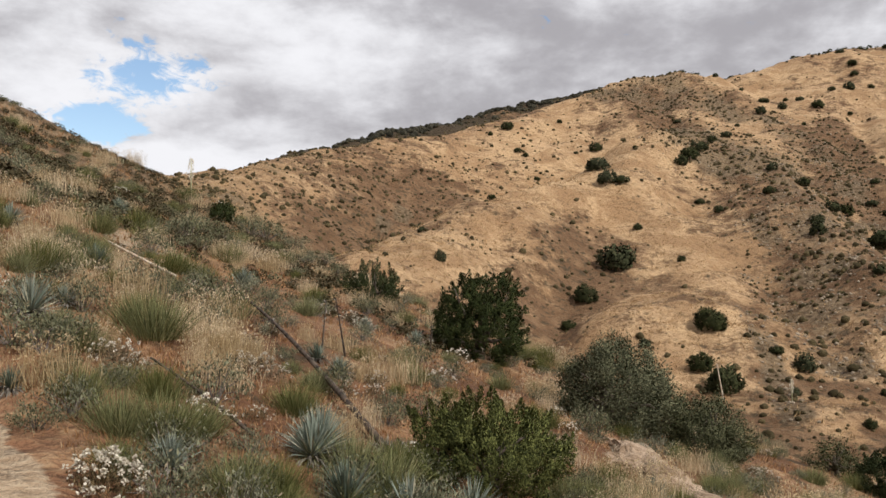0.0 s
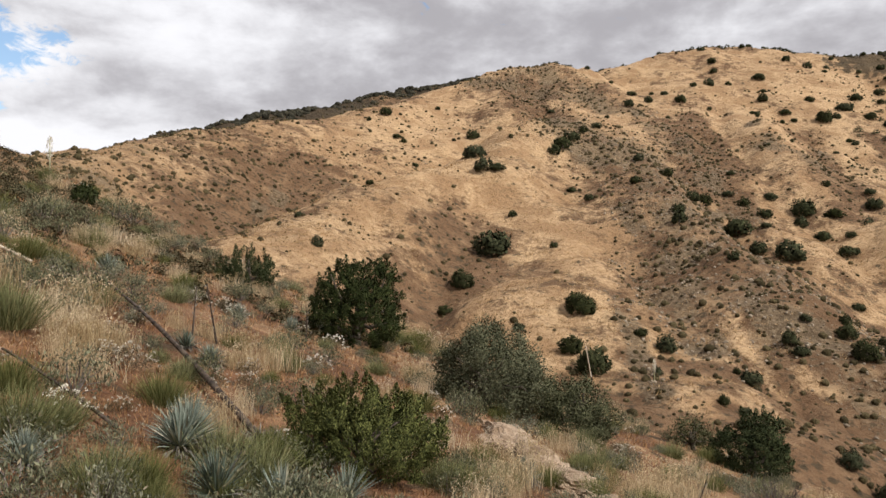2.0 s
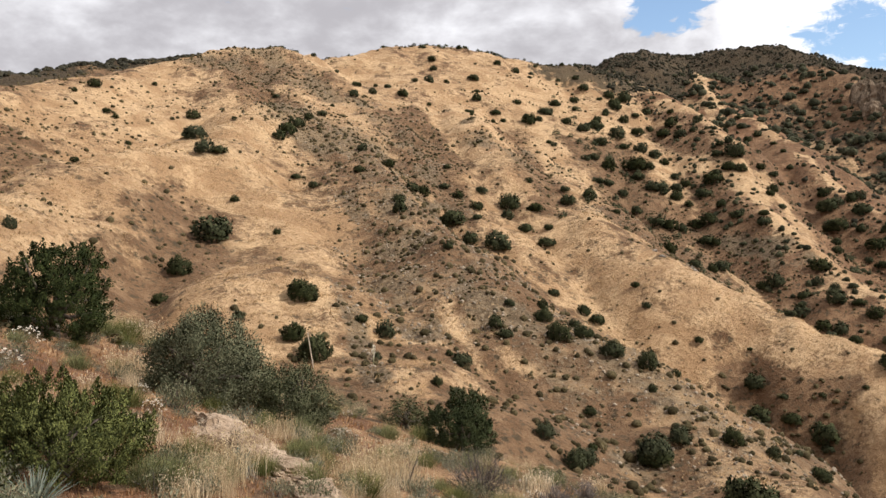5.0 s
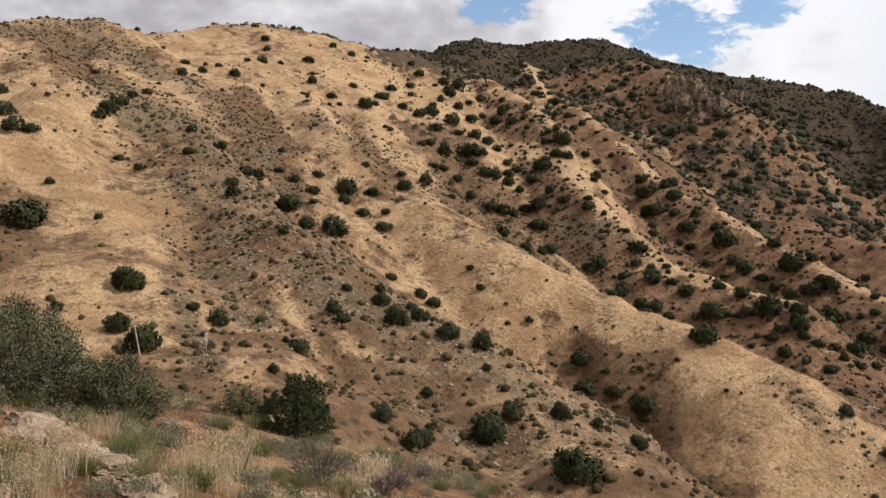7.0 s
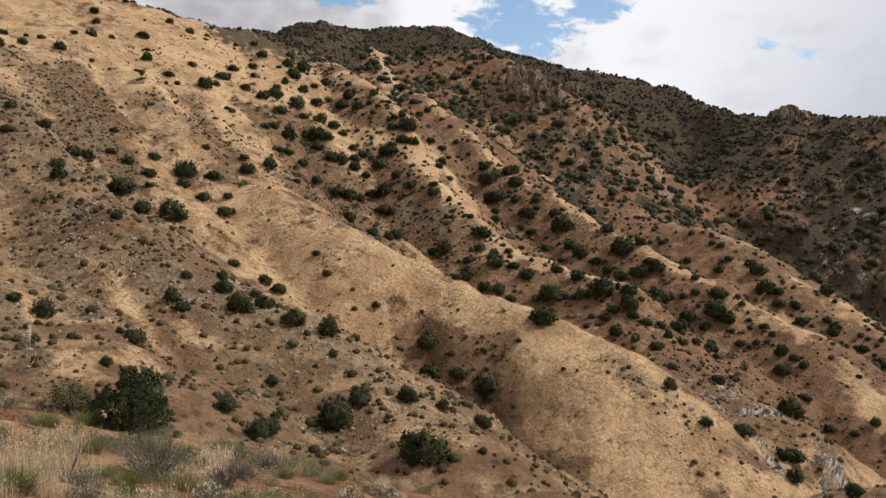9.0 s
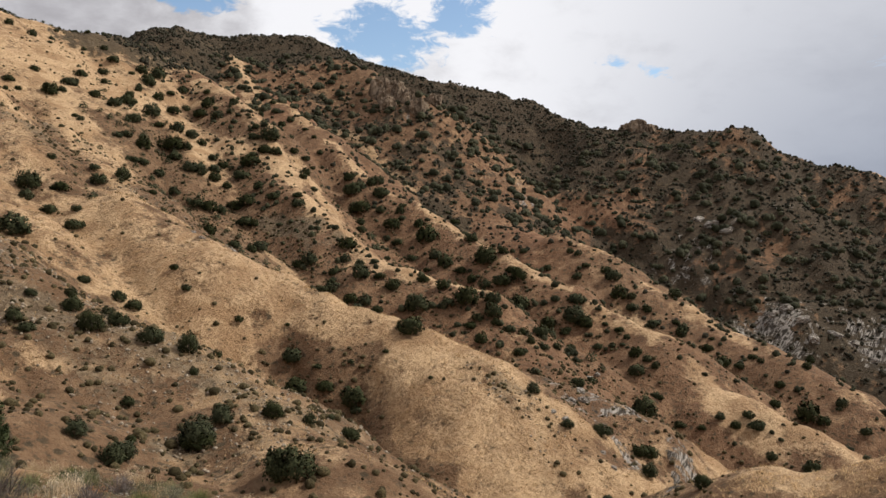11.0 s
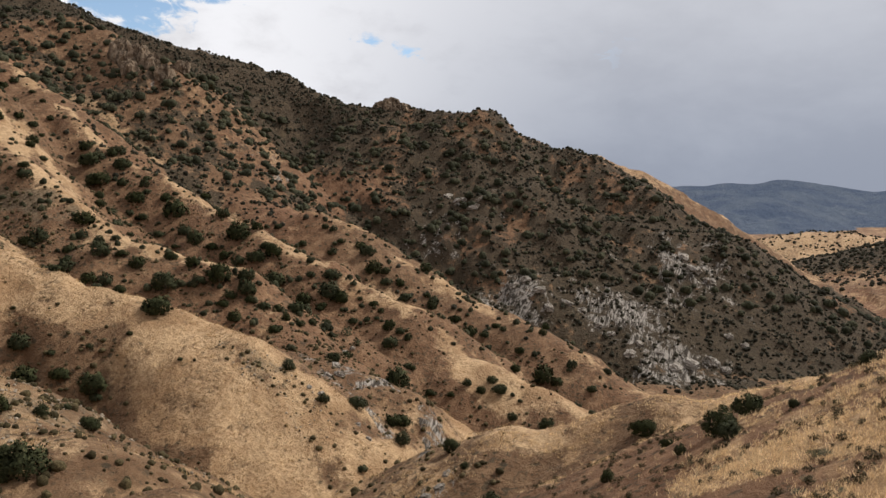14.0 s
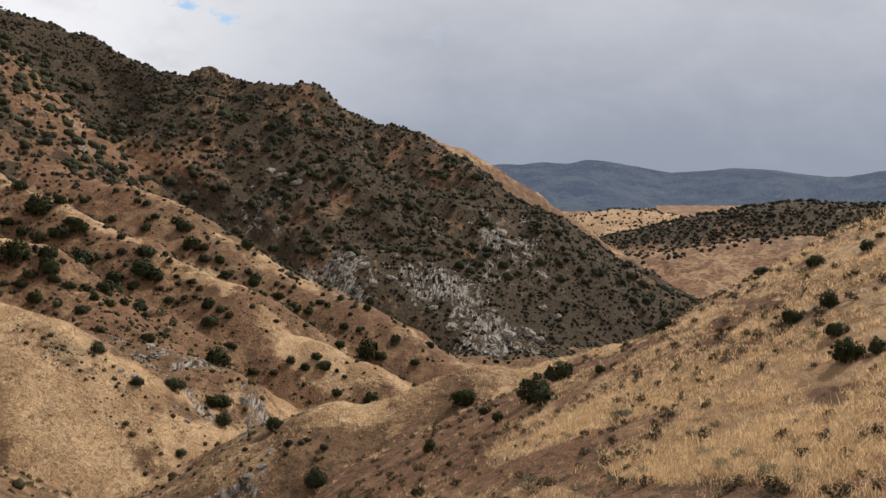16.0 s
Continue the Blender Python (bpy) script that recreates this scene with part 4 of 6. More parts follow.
def tree_parts(rng, w, h, clumps, per, leaf, clump_size, upright=0.5, limbs=7, low=0.12, trunk=None, tall=0.6, plume=0.0, smooth=0.0):
    """Soups of a bushy tree: the trunk, its limbs and the crown. plume: how far clumps rise to upright points; smooth: how far leaves lie along the crown's outside."""
    c = crown_clumps(rng, clumps, w, h, low)
    crown, wood, arms = Soup(), Soup(), []
    base = np.repeat(c, per, 0)
    out = unit(base - np.array([0, 0, h * 0.3]))
    way = unit(out * 0.6 + rng.normal(size=base.shape) * 0.6 + np.array([0, 0, upright]))
    if plume:
        k = rng.random(len(base)) ** 1.3
        a = rng.uniform(0, 2 * np.pi, len(base))
        rad = clump_size * 0.75 * (1 - k) ** 0.7 * np.sqrt(rng.random(len(base)))
        lean = np.repeat(rng.normal(size=c.shape) * 0.25 + unit(c) * 0.35, per, 0)
        at = base + np.stack([np.cos(a) * rad, np.sin(a) * rad, (k - 0.4) * plume * np.repeat(rng.uniform(0.6, 1.3, clumps), per)], 1)
        at[:, :2] += lean[:, :2] * (k * plume)[:, None]
    else:
        at = base + rng.normal(size=base.shape) * clump_size * np.array([0.40, 0.40, tall])
    if smooth:
        flat = unit(np.cross(out, some_dirs(rng, len(base))))
        way = unit(way * (1 - smooth) + flat * smooth)
    at[:, 2] = np.maximum(at[:, 2], 0.03)
    leaves(crown, rng, at, way, leaf, leaf * (0.5 + 0.4 * smooth))
    tr = trunk or w * 0.045
    tube(wood, [(0, 0, -0.25), (0.02 * w, 0, h * 0.12), (0.03 * w, 0.02 * w, h * 0.3), (-0.02 * w, 0.03 * w, h * 0.55)], [tr * 1.4, tr, tr * 0.8, tr * 0.35])
    for i in rng.choice(len(c), min(limbs, len(c)), replace=False):
        e = c[i]
        s = np.array([0.02 * w, 0.01 * w, h * rng.uniform(0.08, 0.3)])
        m1, m2 = s + (e - s) * 0.35 + rng.normal(size=3) * w * 0.03, s + (e - s) * 0.7 + rng.normal(size=3) * w * 0.03
        arm = Soup()
        tube(arm, [s, m1, m2, e], [tr * 0.6, tr * 0.45, tr * 0.28, tr * 0.12], 5)
        arms.append(arm)
    crown.hearts = np.repeat(base * 0.82 + np.array([0, 0, h * 0.02]), 4, 0)
    return wood, arms, crown


def bushy_tree(name, x, y, seed, w, h, clumps, per, leaf, clump_size, leafmat, label, category, group="", **more):
    rng = np.random.default_rng(seed)
    wood, arms, crown = tree_parts(rng, w, h, clumps, per, leaf, clump_size, **more)
    root = thing(name, x, y, label, category, group, turn=seed * 47 % 360, sink=0.05)
    part("trunk", wood.mesh("trunk", BARK, True), root, "weathered grey-brown trunk")
    for arm in arms:
        part("limb", arm.mesh("limb", BARK, True), root)
    part("crown", crown.rounded("crown", leafmat, crown.hearts, 0.5), root)
    return root


# the bushes beside the trail, nearest first
bushy_tree("juniper", 0.52, 9.3, 11, 1.95, 1.12, 210, 350, 0.030, 0.13, JUNIPER, "bright green juniper bush with upright sprays beside the trail", "juniper", upright=1.2, limbs=18, low=0.02, plume=0.28, trunk=0.035)
bushy_tree("juniper", 1.05, 22.8, 12, 2.75, 2.45, 420, 110, 0.062, 0.22, JUNIPER_DARK, "large dark green juniper, rounded and dense to the ground", "juniper", upright=0.6, limbs=9, low=0.01, plume=0.26)
bushy_tree("juniper", -2.3, 27.2, 13, 1.7, 1.5, 90, 130, 0.06, 0.16, JUNIPER_DARK, "small dark green juniper on the slope's lip", "juniper", upright=0.9, plume=0.5)
bushy_tree("juniper", -11.7, 43.1, 14, 1.2, 1.1, 60, 40, 0.11, 0.2, JUNIPER_DARK, "small dark juniper below the saddle", "juniper", upright=0.8)
bushy_tree("juniper", 11.5, 20.6, 15, 2.15, 1.8, 240, 120, 0.06, 0.2, JUNIPER_DARK, "dark green juniper standing on red soil", "juniper", upright=0.5, low=0.01, plume=0.28)
bushy_tree("scrub_oak", 10.6, 22.3, 16, 1.5, 1.1, 90, 40, 0.06, 0.2, OAK, "low grey-green scrub oak behind a juniper", "shrub", upright=0.2, limbs=12)
bushy_tree("scrub_oak", 3.5, 17.1, 17, 2.8, 2.25, 230, 190, 0.05, 0.20, OAK, "wide grey-green scrub oak with bare twigs showing", "shrub", upright=0.3, limbs=26, low=0.06)
bushy_tree("scrub_oak", 5.5, 17.3, 18, 1.9, 1.25, 150, 170, 0.048, 0.17, OAK, "rounded grey-green scrub oak above straw grass", "shrub", upright=0.3, limbs=20, low=0.06)
bushy_tree("scrub_oak", 4.6, 17.6, 19, 1.5, 1.15, 80, 140, 0.05, 0.17, OAK, "grey-green scrub oak joining two larger ones", "shrub", upright=0.3, limbs=16, low=0.06)


def yucca_meshes(seed, count=230, dry=0.35):
    """A rosette of unit width: stiff narrow leaves, and the dry skirt under them."""
    rng = np.random.default_rng(seed)
    live, dead = Soup(), Soup()
    up = rng.uniform(0.05, 1.0, count)
    az = rng.uniform(0, 2 * np.pi, count)
    el = np.radians(8 + 80 * up)
    way = np.stack([np.cos(az) * np.cos(el), np.sin(az) * np.cos(el), np.sin(el)], 1)
    blades(live, rng, way * 0.03 + np.array([0, 0, 0.08]), way, rng.uniform(0.36, 0.60, count), 0.020, 0.08)
    n = int(count * dry)
    az = rng.uniform(0, 2 * np.pi, n)
    el = np.radians(rng.uniform(-12, 18, n))
    way = np.stack([np.cos(az) * np.cos(el), np.sin(az) * np.cos(el), np.sin(el)], 1)
    blades(dead, rng, way * 0.03 + np.array([0, 0, 0.09]), way, rng.uniform(0.32, 0.52, n), 0.034, 0.35)
    return live.mesh("rosette", YUCCA), dead.mesh("dry_skirt", SKIRT)


YUCCAS = [(-5.69, 13.4, 0.6), (-7.57, 14.33, 0.56), (-4.92, 10.7, 0.44), (-4.89, 9.74, 0.67), (-2.35, 7.13, 0.46), (-1.34, 8.41, 0.66), (-1.56, 12.46, 0.47), (-4.19, 7.99, 0.37), (-4.68, 19.32, 0.68), (-1.93, 20.29, 0.56),
          (2.64, 10.49, 0.5), (0.28, 8.0, 0.55), (-0.87, 7.48, 0.62), (-1.99, 12.99, 0.45), (-1.3, 8.65, 0.72), (-0.3, 7.5, 0.6), (-0.71, 21.19, 0.52), (-9.5, 24.0, 0.7), (3.4, 14.2, 0.4), (-7.2, 29.0, 0.7)]
yucca_kinds = [yucca_meshes(31), yucca_meshes(32, 190), yucca_meshes(33, 260, 0.5), yucca_meshes(34, 170, 0.6)]
for i, (x, y, w) in enumerate(YUCCAS):
    root = thing("yucca", x, y, "blue-grey yucca rosette of stiff spiky leaves on the slope", "yucca", "yuccas on the near slope", turn=i * 71)
    root.scale = (w * 1.25, w * 1.25, w * 1.3)
    live, dead = yucca_kinds[i % 4]
    part("rosette", live, root)
    part("dry_skirt", dead, root, "dry grey leaves under the rosette")
# the dead rosette at the foot of the leaning stalk
root = thing("yucca", -0.62, 9.35, "dying yucca, mostly dry grey leaves, at a leaning stalk", "yucca", "yuccas on the near slope")
root.scale = (0.75, 0.75, 0.6)
rng = np.random.default_rng(39)
s = Soup()
w = some_dirs(rng, 170, 0.35)
w[:, 2] = np.abs(w[:, 2])
blades(s, rng, w * 0.03 + np.array([0, 0, 0.05]), w, rng.uniform(0.35, 0.62, 170), 0.03, 0.3)
part("dry_skirt", s.mesh("dry_skirt", SKIRT), root)


def stalk(name, a, b, r0, r1, material, label, sag=0.0, bracts=0):
    """A dry flower stalk from a to b, given as x, y and height over the ground."""
    p = np.array([(a[0], a[1], place(a[0], a[1], 0) + a[2]), (b[0], b[1], place(b[0], b[1], 0) + b[2])])
    root = tagged(new(name), label, "stalk")
    root.matrix_basis = pose(*p[0])
    q = p[1] - p[0]
    t = np.linspace(0, 1, 12)[:, None]
    pts = t * q + np.array([0, 0, 1.0]) * sag * np.sin(np.pi * t)
    s = Soup()
    tube(s, pts, np.linspace(r0, r1, 12), 8)
    part("stem", s.mesh("stem", material, True), root)
    if bracts:
        rng = np.random.default_rng(len(label))
        k = rng.uniform(0.02, 0.98, bracts)
        at = k[:, None] * q + np.array([0, 0, 1.0]) * (sag * np.sin(np.pi * k))[:, None]
        s = Soup()
        side = unit(np.cross(np.broadcast_to(unit(q), (bracts, 3)), some_dirs(rng, bracts)))
        leaves(s, rng, at + side * r0 * 0.8, unit(side * 0.5 + unit(q)), 0.07, 0.025)
        tagged(part("bracts", s.mesh("bracts", SKIRT), root, "small dry bracts"), kind="stuff")
    return root


stalk("yucca_stalk", (-0.66, 9.45, 0.1), (-4.25, 16.5, 0.25), 0.045, 0.02, STALK, "long leaning dead yucca stalk, dark brown", 0.14, 36)
stalk("yucca_stalk", (-5.3, 16.3, 0.08), (-6.5, 15.9, 0.25), 0.03, 0.022, PALE_STALK, "bleached fallen yucca stalk lying on the slope")
stalk("yucca_stalk", (-1.95, 8.5, 0.06), (-3.3, 9.3, 0.25), 0.022, 0.012, STALK, "dark fallen stalk lying among the shrubs", 0.03, 20)
stalk("yucca_stalk", (-2.1, 14.3, 0), (-2.06, 14.5, 0.85), 0.016, 0.008, STALK, "upright dead yucca stalk", 0, 16)
stalk("yucca_stalk", (-1.7, 14.3, 0), (-1.85, 14.2, 0.95), 0.018, 0.009, STALK, "upright bent dead yucca stalk", 0, 18)
stalk("yucca_stalk", (-0.3, 19.6, 0), (-0.28, 19.6, 0.85), 0.018, 0.008, STALK, "upright dead yucca stalk near a juniper", 0, 12)
stalk("yucca_stalk", (6.05, 12.6, 0), (6.25, 12.6, 0.62), 0.014, 0.005, STALK, "thin dark stalk in straw grass", 0, 8)
stalk("yucca_stalk", (23.6, 69.4, 0), (23.1, 69.5, 3.1), 0.07, 0.04, PALE_STALK, "pale upright yucca stalk across the gully", 0, 0)


def flower_spike(x, y, tall, seed):
    root = thing("flower_spike", x, y, "tall cream yucca flower spike in bloom", "flower spike")
    rng = np.random.default_rng(seed)
    s, fl = Soup(), Soup()
    tube(s, [(0, 0, 0), (0.02, 0, tall * 0.5), (0, 0.03, tall)], [0.05, 0.04, 0.02], 6)
    part("stem", s.mesh("stem", GREEN_STALK, True), root)
    n = 240
    k = rng.uniform(0.45, 1.0, n)
    d = some_dirs(rng, n, -0.2)
    at = np.stack([0 * k, 0 * k, k * tall], 1) + d * (0.13 * np.sin(np.pi * np.clip(k * 1.5 - 0.6, 0.08, 0.92)))[:, None]
    leaves(fl, rng, at, d, 0.10, 0.06)
    part("blossom", fl.mesh("blossom", FLOWER), root, "cream blossoms")


flower_spike(28.5, 67.4, 1.9, 5)
flower_spike(-15.3, 49.6, 2.2, 6)
flower_spike(32.5, 31.5, 1.6, 7)


def broom_mesh(seed, count=1100):
    """Fine green stems in a fan, of unit width."""
    rng = np.random.default_rng(seed)
    s = Soup()
    at = np.concatenate([rng.normal(size=(count, 2)) * 0.16, np.zeros((count, 1))], 1)
    way = unit(np.stack([at[:, 0] * 3.2 + rng.normal(size=count) * 0.34, at[:, 1] * 3.2 + rng.normal(size=count) * 0.34, np.ones(count)], 1))
    blades(s, rng, at, way, rng.uniform(0.25, 0.80, count), 0.0085, 0.12)
    return s.mesh("foliage", BROOM)


def sage_meshes(seed, leaves_n=900):
    """A low grey shrub: twigs and small leaves, of unit width."""
    rng = np.random.default_rng(seed)
    tw, lf = Soup(), Soup()
    c = crown_clumps(rng, 46, 0.92, 0.62, 0.1, 0.35)
    for e in c[:16]:
        tube(tw, [(0, 0, -0.05), e * 0.5 + rng.normal(size=3) * 0.03, e], [0.016, 0.009, 0.004], 4)
    n = leaves_n // len(c)
    at = np.repeat(c, n, 0) + rng.normal(size=(n * len(c), 3)) * 0.07
    at[:, 2] = np.maximum(at[:, 2], 0.02)
    leaves(lf, rng, at, unit(rng.normal(size=at.shape) * 0.5 + np.array([0, 0, 0.9])), 0.075, 0.022)
    return tw.mesh("twig_frame", TWIG), lf.mesh("foliage", SAGE)


def buckwheat_meshes(seed, n=95, petal=0.044):
    rng = np.random.default_rng(seed)
    lf, fl = Soup(), Soup()
    c = crown_clumps(rng, 40, 0.95, 0.5, 0.08, 0.3)
    at = np.repeat(c, 22, 0) + rng.normal(size=(22 * len(c), 3)) * 0.07
    at[:, 2] = np.maximum(at[:, 2], 0.02)
    leaves(lf, rng, at, unit(rng.normal(size=at.shape) * 0.5 + np.array([0, 0, 0.8])), 0.07, 0.018)
    d = some_dirs(rng, n, 0.9)
    d[:, 2] = np.abs(d[:, 2])
    heads = d * np.array([0.56, 0.56, 0.62]) * rng.uniform(0.8, 1.1, (n, 1))
    blades(lf, rng, heads * 0.35, unit(heads), np.linalg.norm(heads, axis=1) * 0.66, 0.01, 0.05)
    k = 14
    at = np.repeat(heads, k, 0)
    d = some_dirs(rng, n * k, 0.5)
    leaves(fl, rng, at + d * 0.012, d, petal, petal * 0.85)
    return lf.mesh("foliage", BUCK), fl.mesh("blossom", FLOWER)


def oat_meshes(seed, count=260):
    """Tall pale grass with drooping heads, of unit width."""
    rng = np.random.default_rng(seed)
    s, hd = Soup(), Soup()
    at = np.concatenate([rng.normal(size=(count, 2)) * 0.24, np.zeros((count, 1))], 1)
    way = unit(np.stack([rng.normal(size=count) * 0.2, rng.normal(size=count) * 0.2, np.ones(count)], 1))
    ln = rng.uniform(0.35, 0.75, count)
    blades(s, rng, at, way, ln, 0.009, 0.22)
    pick = rng.random(count) < 0.45
    tip = (at + way * ln[:, None] * 0.93)[pick]
    leaves(hd, rng, np.repeat(tip, 3, 0) + rng.normal(size=(3 * len(tip), 3)) * 0.025, some_dirs(rng, 3 * len(tip), -0.6), 0.06, 0.018)
    return s.mesh("tuft", STRAW), hd.mesh("panicle", STRAW)


broom_kinds = [broom_mesh(s) for s in (51, 52, 53)]
sage_kinds = [sage_meshes(s) for s in (61, 62, 63, 64)]
buck_kinds = [buckwheat_meshes(72, 48, 0.032), buckwheat_meshes(71), buckwheat_meshes(73, 40, 0.03)]
oat_kinds = [oat_meshes(s) for s in (81, 82)]


def broom(x, y, w, i, tall=1.0):
    root = thing("broom_shrub", x, y, "green broom-like shrub of fine upright stems", "shrub", "green shrubs on the slope", turn=i * 83)
    root.scale = (w * 0.95, w * 0.95, w * 1.15 * tall)
    part("foliage", broom_kinds[i % 3], root)


def sage(x, y, w, i, tall=1.0, group="grey shrubs on the slope"):
    root = thing("sage_shrub", x, y, "low grey-green sage shrub with dry twigs", "shrub", group, turn=i * 97)
    root.scale = (w * 1.1, w * 1.1, w * tall)
    twigs, lf = sage_kinds[i % 4]
    part("twig_frame", twigs, root, "dry grey twigs")
    part("foliage", lf, root)


def buckwheat(x, y, w, i):
    root = thing("buckwheat_shrub", x, y, "brown buckwheat shrub with cream flower heads", "shrub", "flowering shrubs on the slope", turn=i * 61)
    root.scale = (w * 1.05, w * 1.05, w * 0.95)
    lf, fl = buck_kinds[1 if w == 0.56 else 2 * (i % 2)]
    part("foliage", lf, root)
    part("blossom", fl, root, "round cream flower heads")


def oats(x, y, w, i):
    root = thing("grass_clump", x, y, "tall pale dry grass clump with drooping heads", "grass clump", "pale grass clumps", turn=i * 53)
    root.scale = (w, w, max(w, 0.6))
    st, hd = oat_kinds[i % 2]
    part("tuft", st, root)
    tagged(part("panicle", hd, root, "pale drooping seed heads"), kind="stuff")


BROOMS = [(-3.08, 8.86, 0.61), (-5.61, 17.27, 0.81), (-5.18, 12.84, 0.42), (-8.26, 22.12, 0.97), (-1.78, 9.87, 0.62), (-0.6, 13.75, 0.47), (-3.55, 8.08, 0.54), (-4.48, 9.57, 0.51), (-3.79, 10.79, 0.94), (-2.63, 7.83, 0.75),
          (-1.72, 6.97, 0.64), (-7.37, 16.05, 0.48), (-6.27, 23.81, 0.93), (-2.44, 8.24, 0.53), (-1.76, 11.26, 0.47), (-0.93, 8.33, 0.69), (-1.48, 7.28, 0.56), (-1.42, 14.42, 0.44), (-0.54, 14.09, 0.58), (3.38, 28.11, 0.97), (2.6, 27.0, 0.8), (3.0, 25.5, 0.7)]
SAGES = [(-4.66, 12.74, 0.79), (-3.95, 13.94, 1.04), (-7.82, 25.09, 1.44), (-8.01, 29.25, 1.25), (-8.79, 21.2, 0.87), (-12.18, 23.79, 1.1), (-4.32, 18.32, 0.71), (-1.74, 17.64, 0.61), (-2.81, 11.95, 0.42), (-4.63, 8.88, 0.82), (-5.29, 10.66, 0.57), (0.18, 16.73, 0.63), (1.82, 23.0, 0.79), (-9.23, 42.83, 1.8),
         (-3.56, 7.22, 0.44), (-2.39, 7.72, 0.33), (-1.92, 8.18, 0.46), (-3.03, 19.77, 0.69), (-7.8, 43.07, 1.5), (-5.9, 41.15, 1.14), (-9.84, 41.64, 1.76), (2.68, 15.16, 0.74), (3.91, 16.83, 0.59), (1.72, 9.98, 0.49), (2.2, 10.48, 0.37), (2.81, 14.94, 0.63), (-2.37, 12.23, 0.43)]
BUCKWHEATS = [(-2.55, 6.2, 0.56), (-3.7, 9.29, 0.62), (-2.47, 8.57, 0.55), (-1.42, 11.29, 0.47), (-0.34, 9.26, 0.51), (-4.52, 15.03, 0.54), (-2.87, 13.8, 0.39), (-2.01, 20.42, 0.62), (-0.04, 15.16, 0.52), (-1.01, 11.93, 0.33), (-1.03, 12.58, 0.43), (2.92, 13.7, 0.38), (-3.45, 9.3, 0.41)]
OATS = [(-3.4, 11.5, 0.7), (-3.0, 11.4, 0.75), (-3.75, 12.0, 0.8), (-3.3, 12.2, 0.6), (-2.7, 11.6, 0.55), (-10.8, 35.2, 1.1), (-6.5, 23.7, 0.9), (-3.0, 10.89, 0.85), (-2.57, 9.82, 0.7), (-6.49, 26.74, 1.04), (-6.37, 12.82, 0.69), (-9.48, 18.05, 0.84), (-5.46, 25.37, 1.07), (-3.04, 10.13, 0.44), (5.59, 12.97, 1.06), (6.2, 13.14, 0.89), (4.87, 12.42, 0.55), (-3.93, 23.5, 0.72), (-5.88, 12.54, 0.66), (-6.9, 38.83, 1.08), (5.24, 12.1, 1.0), (-0.86, 17.11, 0.35)]
for i, (x, y, w) in enumerate(BROOMS):
    broom(x, y, w, i)
for i, (x, y, w) in enumerate(SAGES):
    sage(x, y, w, i)
for i, (x, y, w) in enumerate(BUCKWHEATS):
    buckwheat(x, y, w, i)
for i, (x, y, w) in enumerate(OATS):
    oats(x, y, w, i)

# more shrubs of the same kinds all over the slope, clear of the trail
rng = np.random.default_rng(90)
made = 0
while made < 540:
    r, a = 6.5 * math.exp(rng.uniform(0, 2.15)), math.radians(rng.uniform(-33, 42))
    x, y = r * math.sin(a), r * math.cos(a)
    if along(np.array([x]), np.array([y]), TRAIL)[0][0] < 1.3 or along(np.array([x]), np.array([y]), NEAR_EDGE)[1][0] > 0:
        continue
    made += 1
    w = rng.uniform(0.28, 0.78) * (0.8 + r / 60)
    bare = 1.0 if x < 0.5 else 0.75
    k = rng.random()
    if k < 0.40:
        sage(x, y, w * bare, made)
    elif k < 0.72:
        broom(x, y, w * bare, made)
    elif k < 0.80:
        buckwheat(x, y, w * 0.85 * bare, made)
    elif r > 8:
        oats(x, y, w * 1.2, made)
    else:
        sage(x, y, w, made)

# smaller ones on the steeper ground further along
made = 0
while made < 190:
    r, a = rng.uniform(10.5, 27), math.radians(rng.uniform(14, 50))
    x, y = r * math.sin(a), r * math.cos(a)
    if along(np.array([x]), np.array([y]), NEAR_EDGE)[1][0] > 0:
        continue
    made += 1
    w = rng.uniform(0.25, 0.62)
    k = rng.random()
    if k < 0.6:
        sage(x, y, w, made)
    elif k < 0.75:
        broom(x, y, w, made)
    elif k < 0.88:
        buckwheat(x, y, w, made)
    else:
        oats(x, y, w * 1.3, made)

# a dead twiggy shrub and others like it on the way down
for i, (x, y, w, h) in enumerate(((8.1, 13.6, 1.6, 0.9), (9.4, 13.4, 0.7, 0.4), (10.6, 14.6, 0.8, 0.5), (13.2, 17.0, 0.9, 0.5))):
    rng = np.random.default_rng(100 + i)
    root = thing("dead_shrub", x, y, "leafless grey shrub of dry branching twigs", "shrub", "dead shrubs", sink=0.02)
    s = Soup()
    for _ in range(100):
        e = some_dirs(rng, 1, 0.7)[0] * np.array([w / 2, w / 2, h]) * rng.uniform(0.7, 1.1)
        e[2] = abs(e[2])
        m1 = e * 0.45 + rng.normal(size=3) * 0.05 * w
        tube(s, [(0, 0, -0.03), m1, e], [0.015, 0.010, 0.004], 4)
        for _ in range(4):
            t = rng.uniform(0.4, 0.95)
            b = m1 + (e - m1) * t
            tube(s, [b, b + some_dirs(rng, 1, 0.5)[0] * w * rng.uniform(0.08, 0.2)], [0.004, 0.001], 3)
    part("crown", s.mesh("crown", TWIG), root)

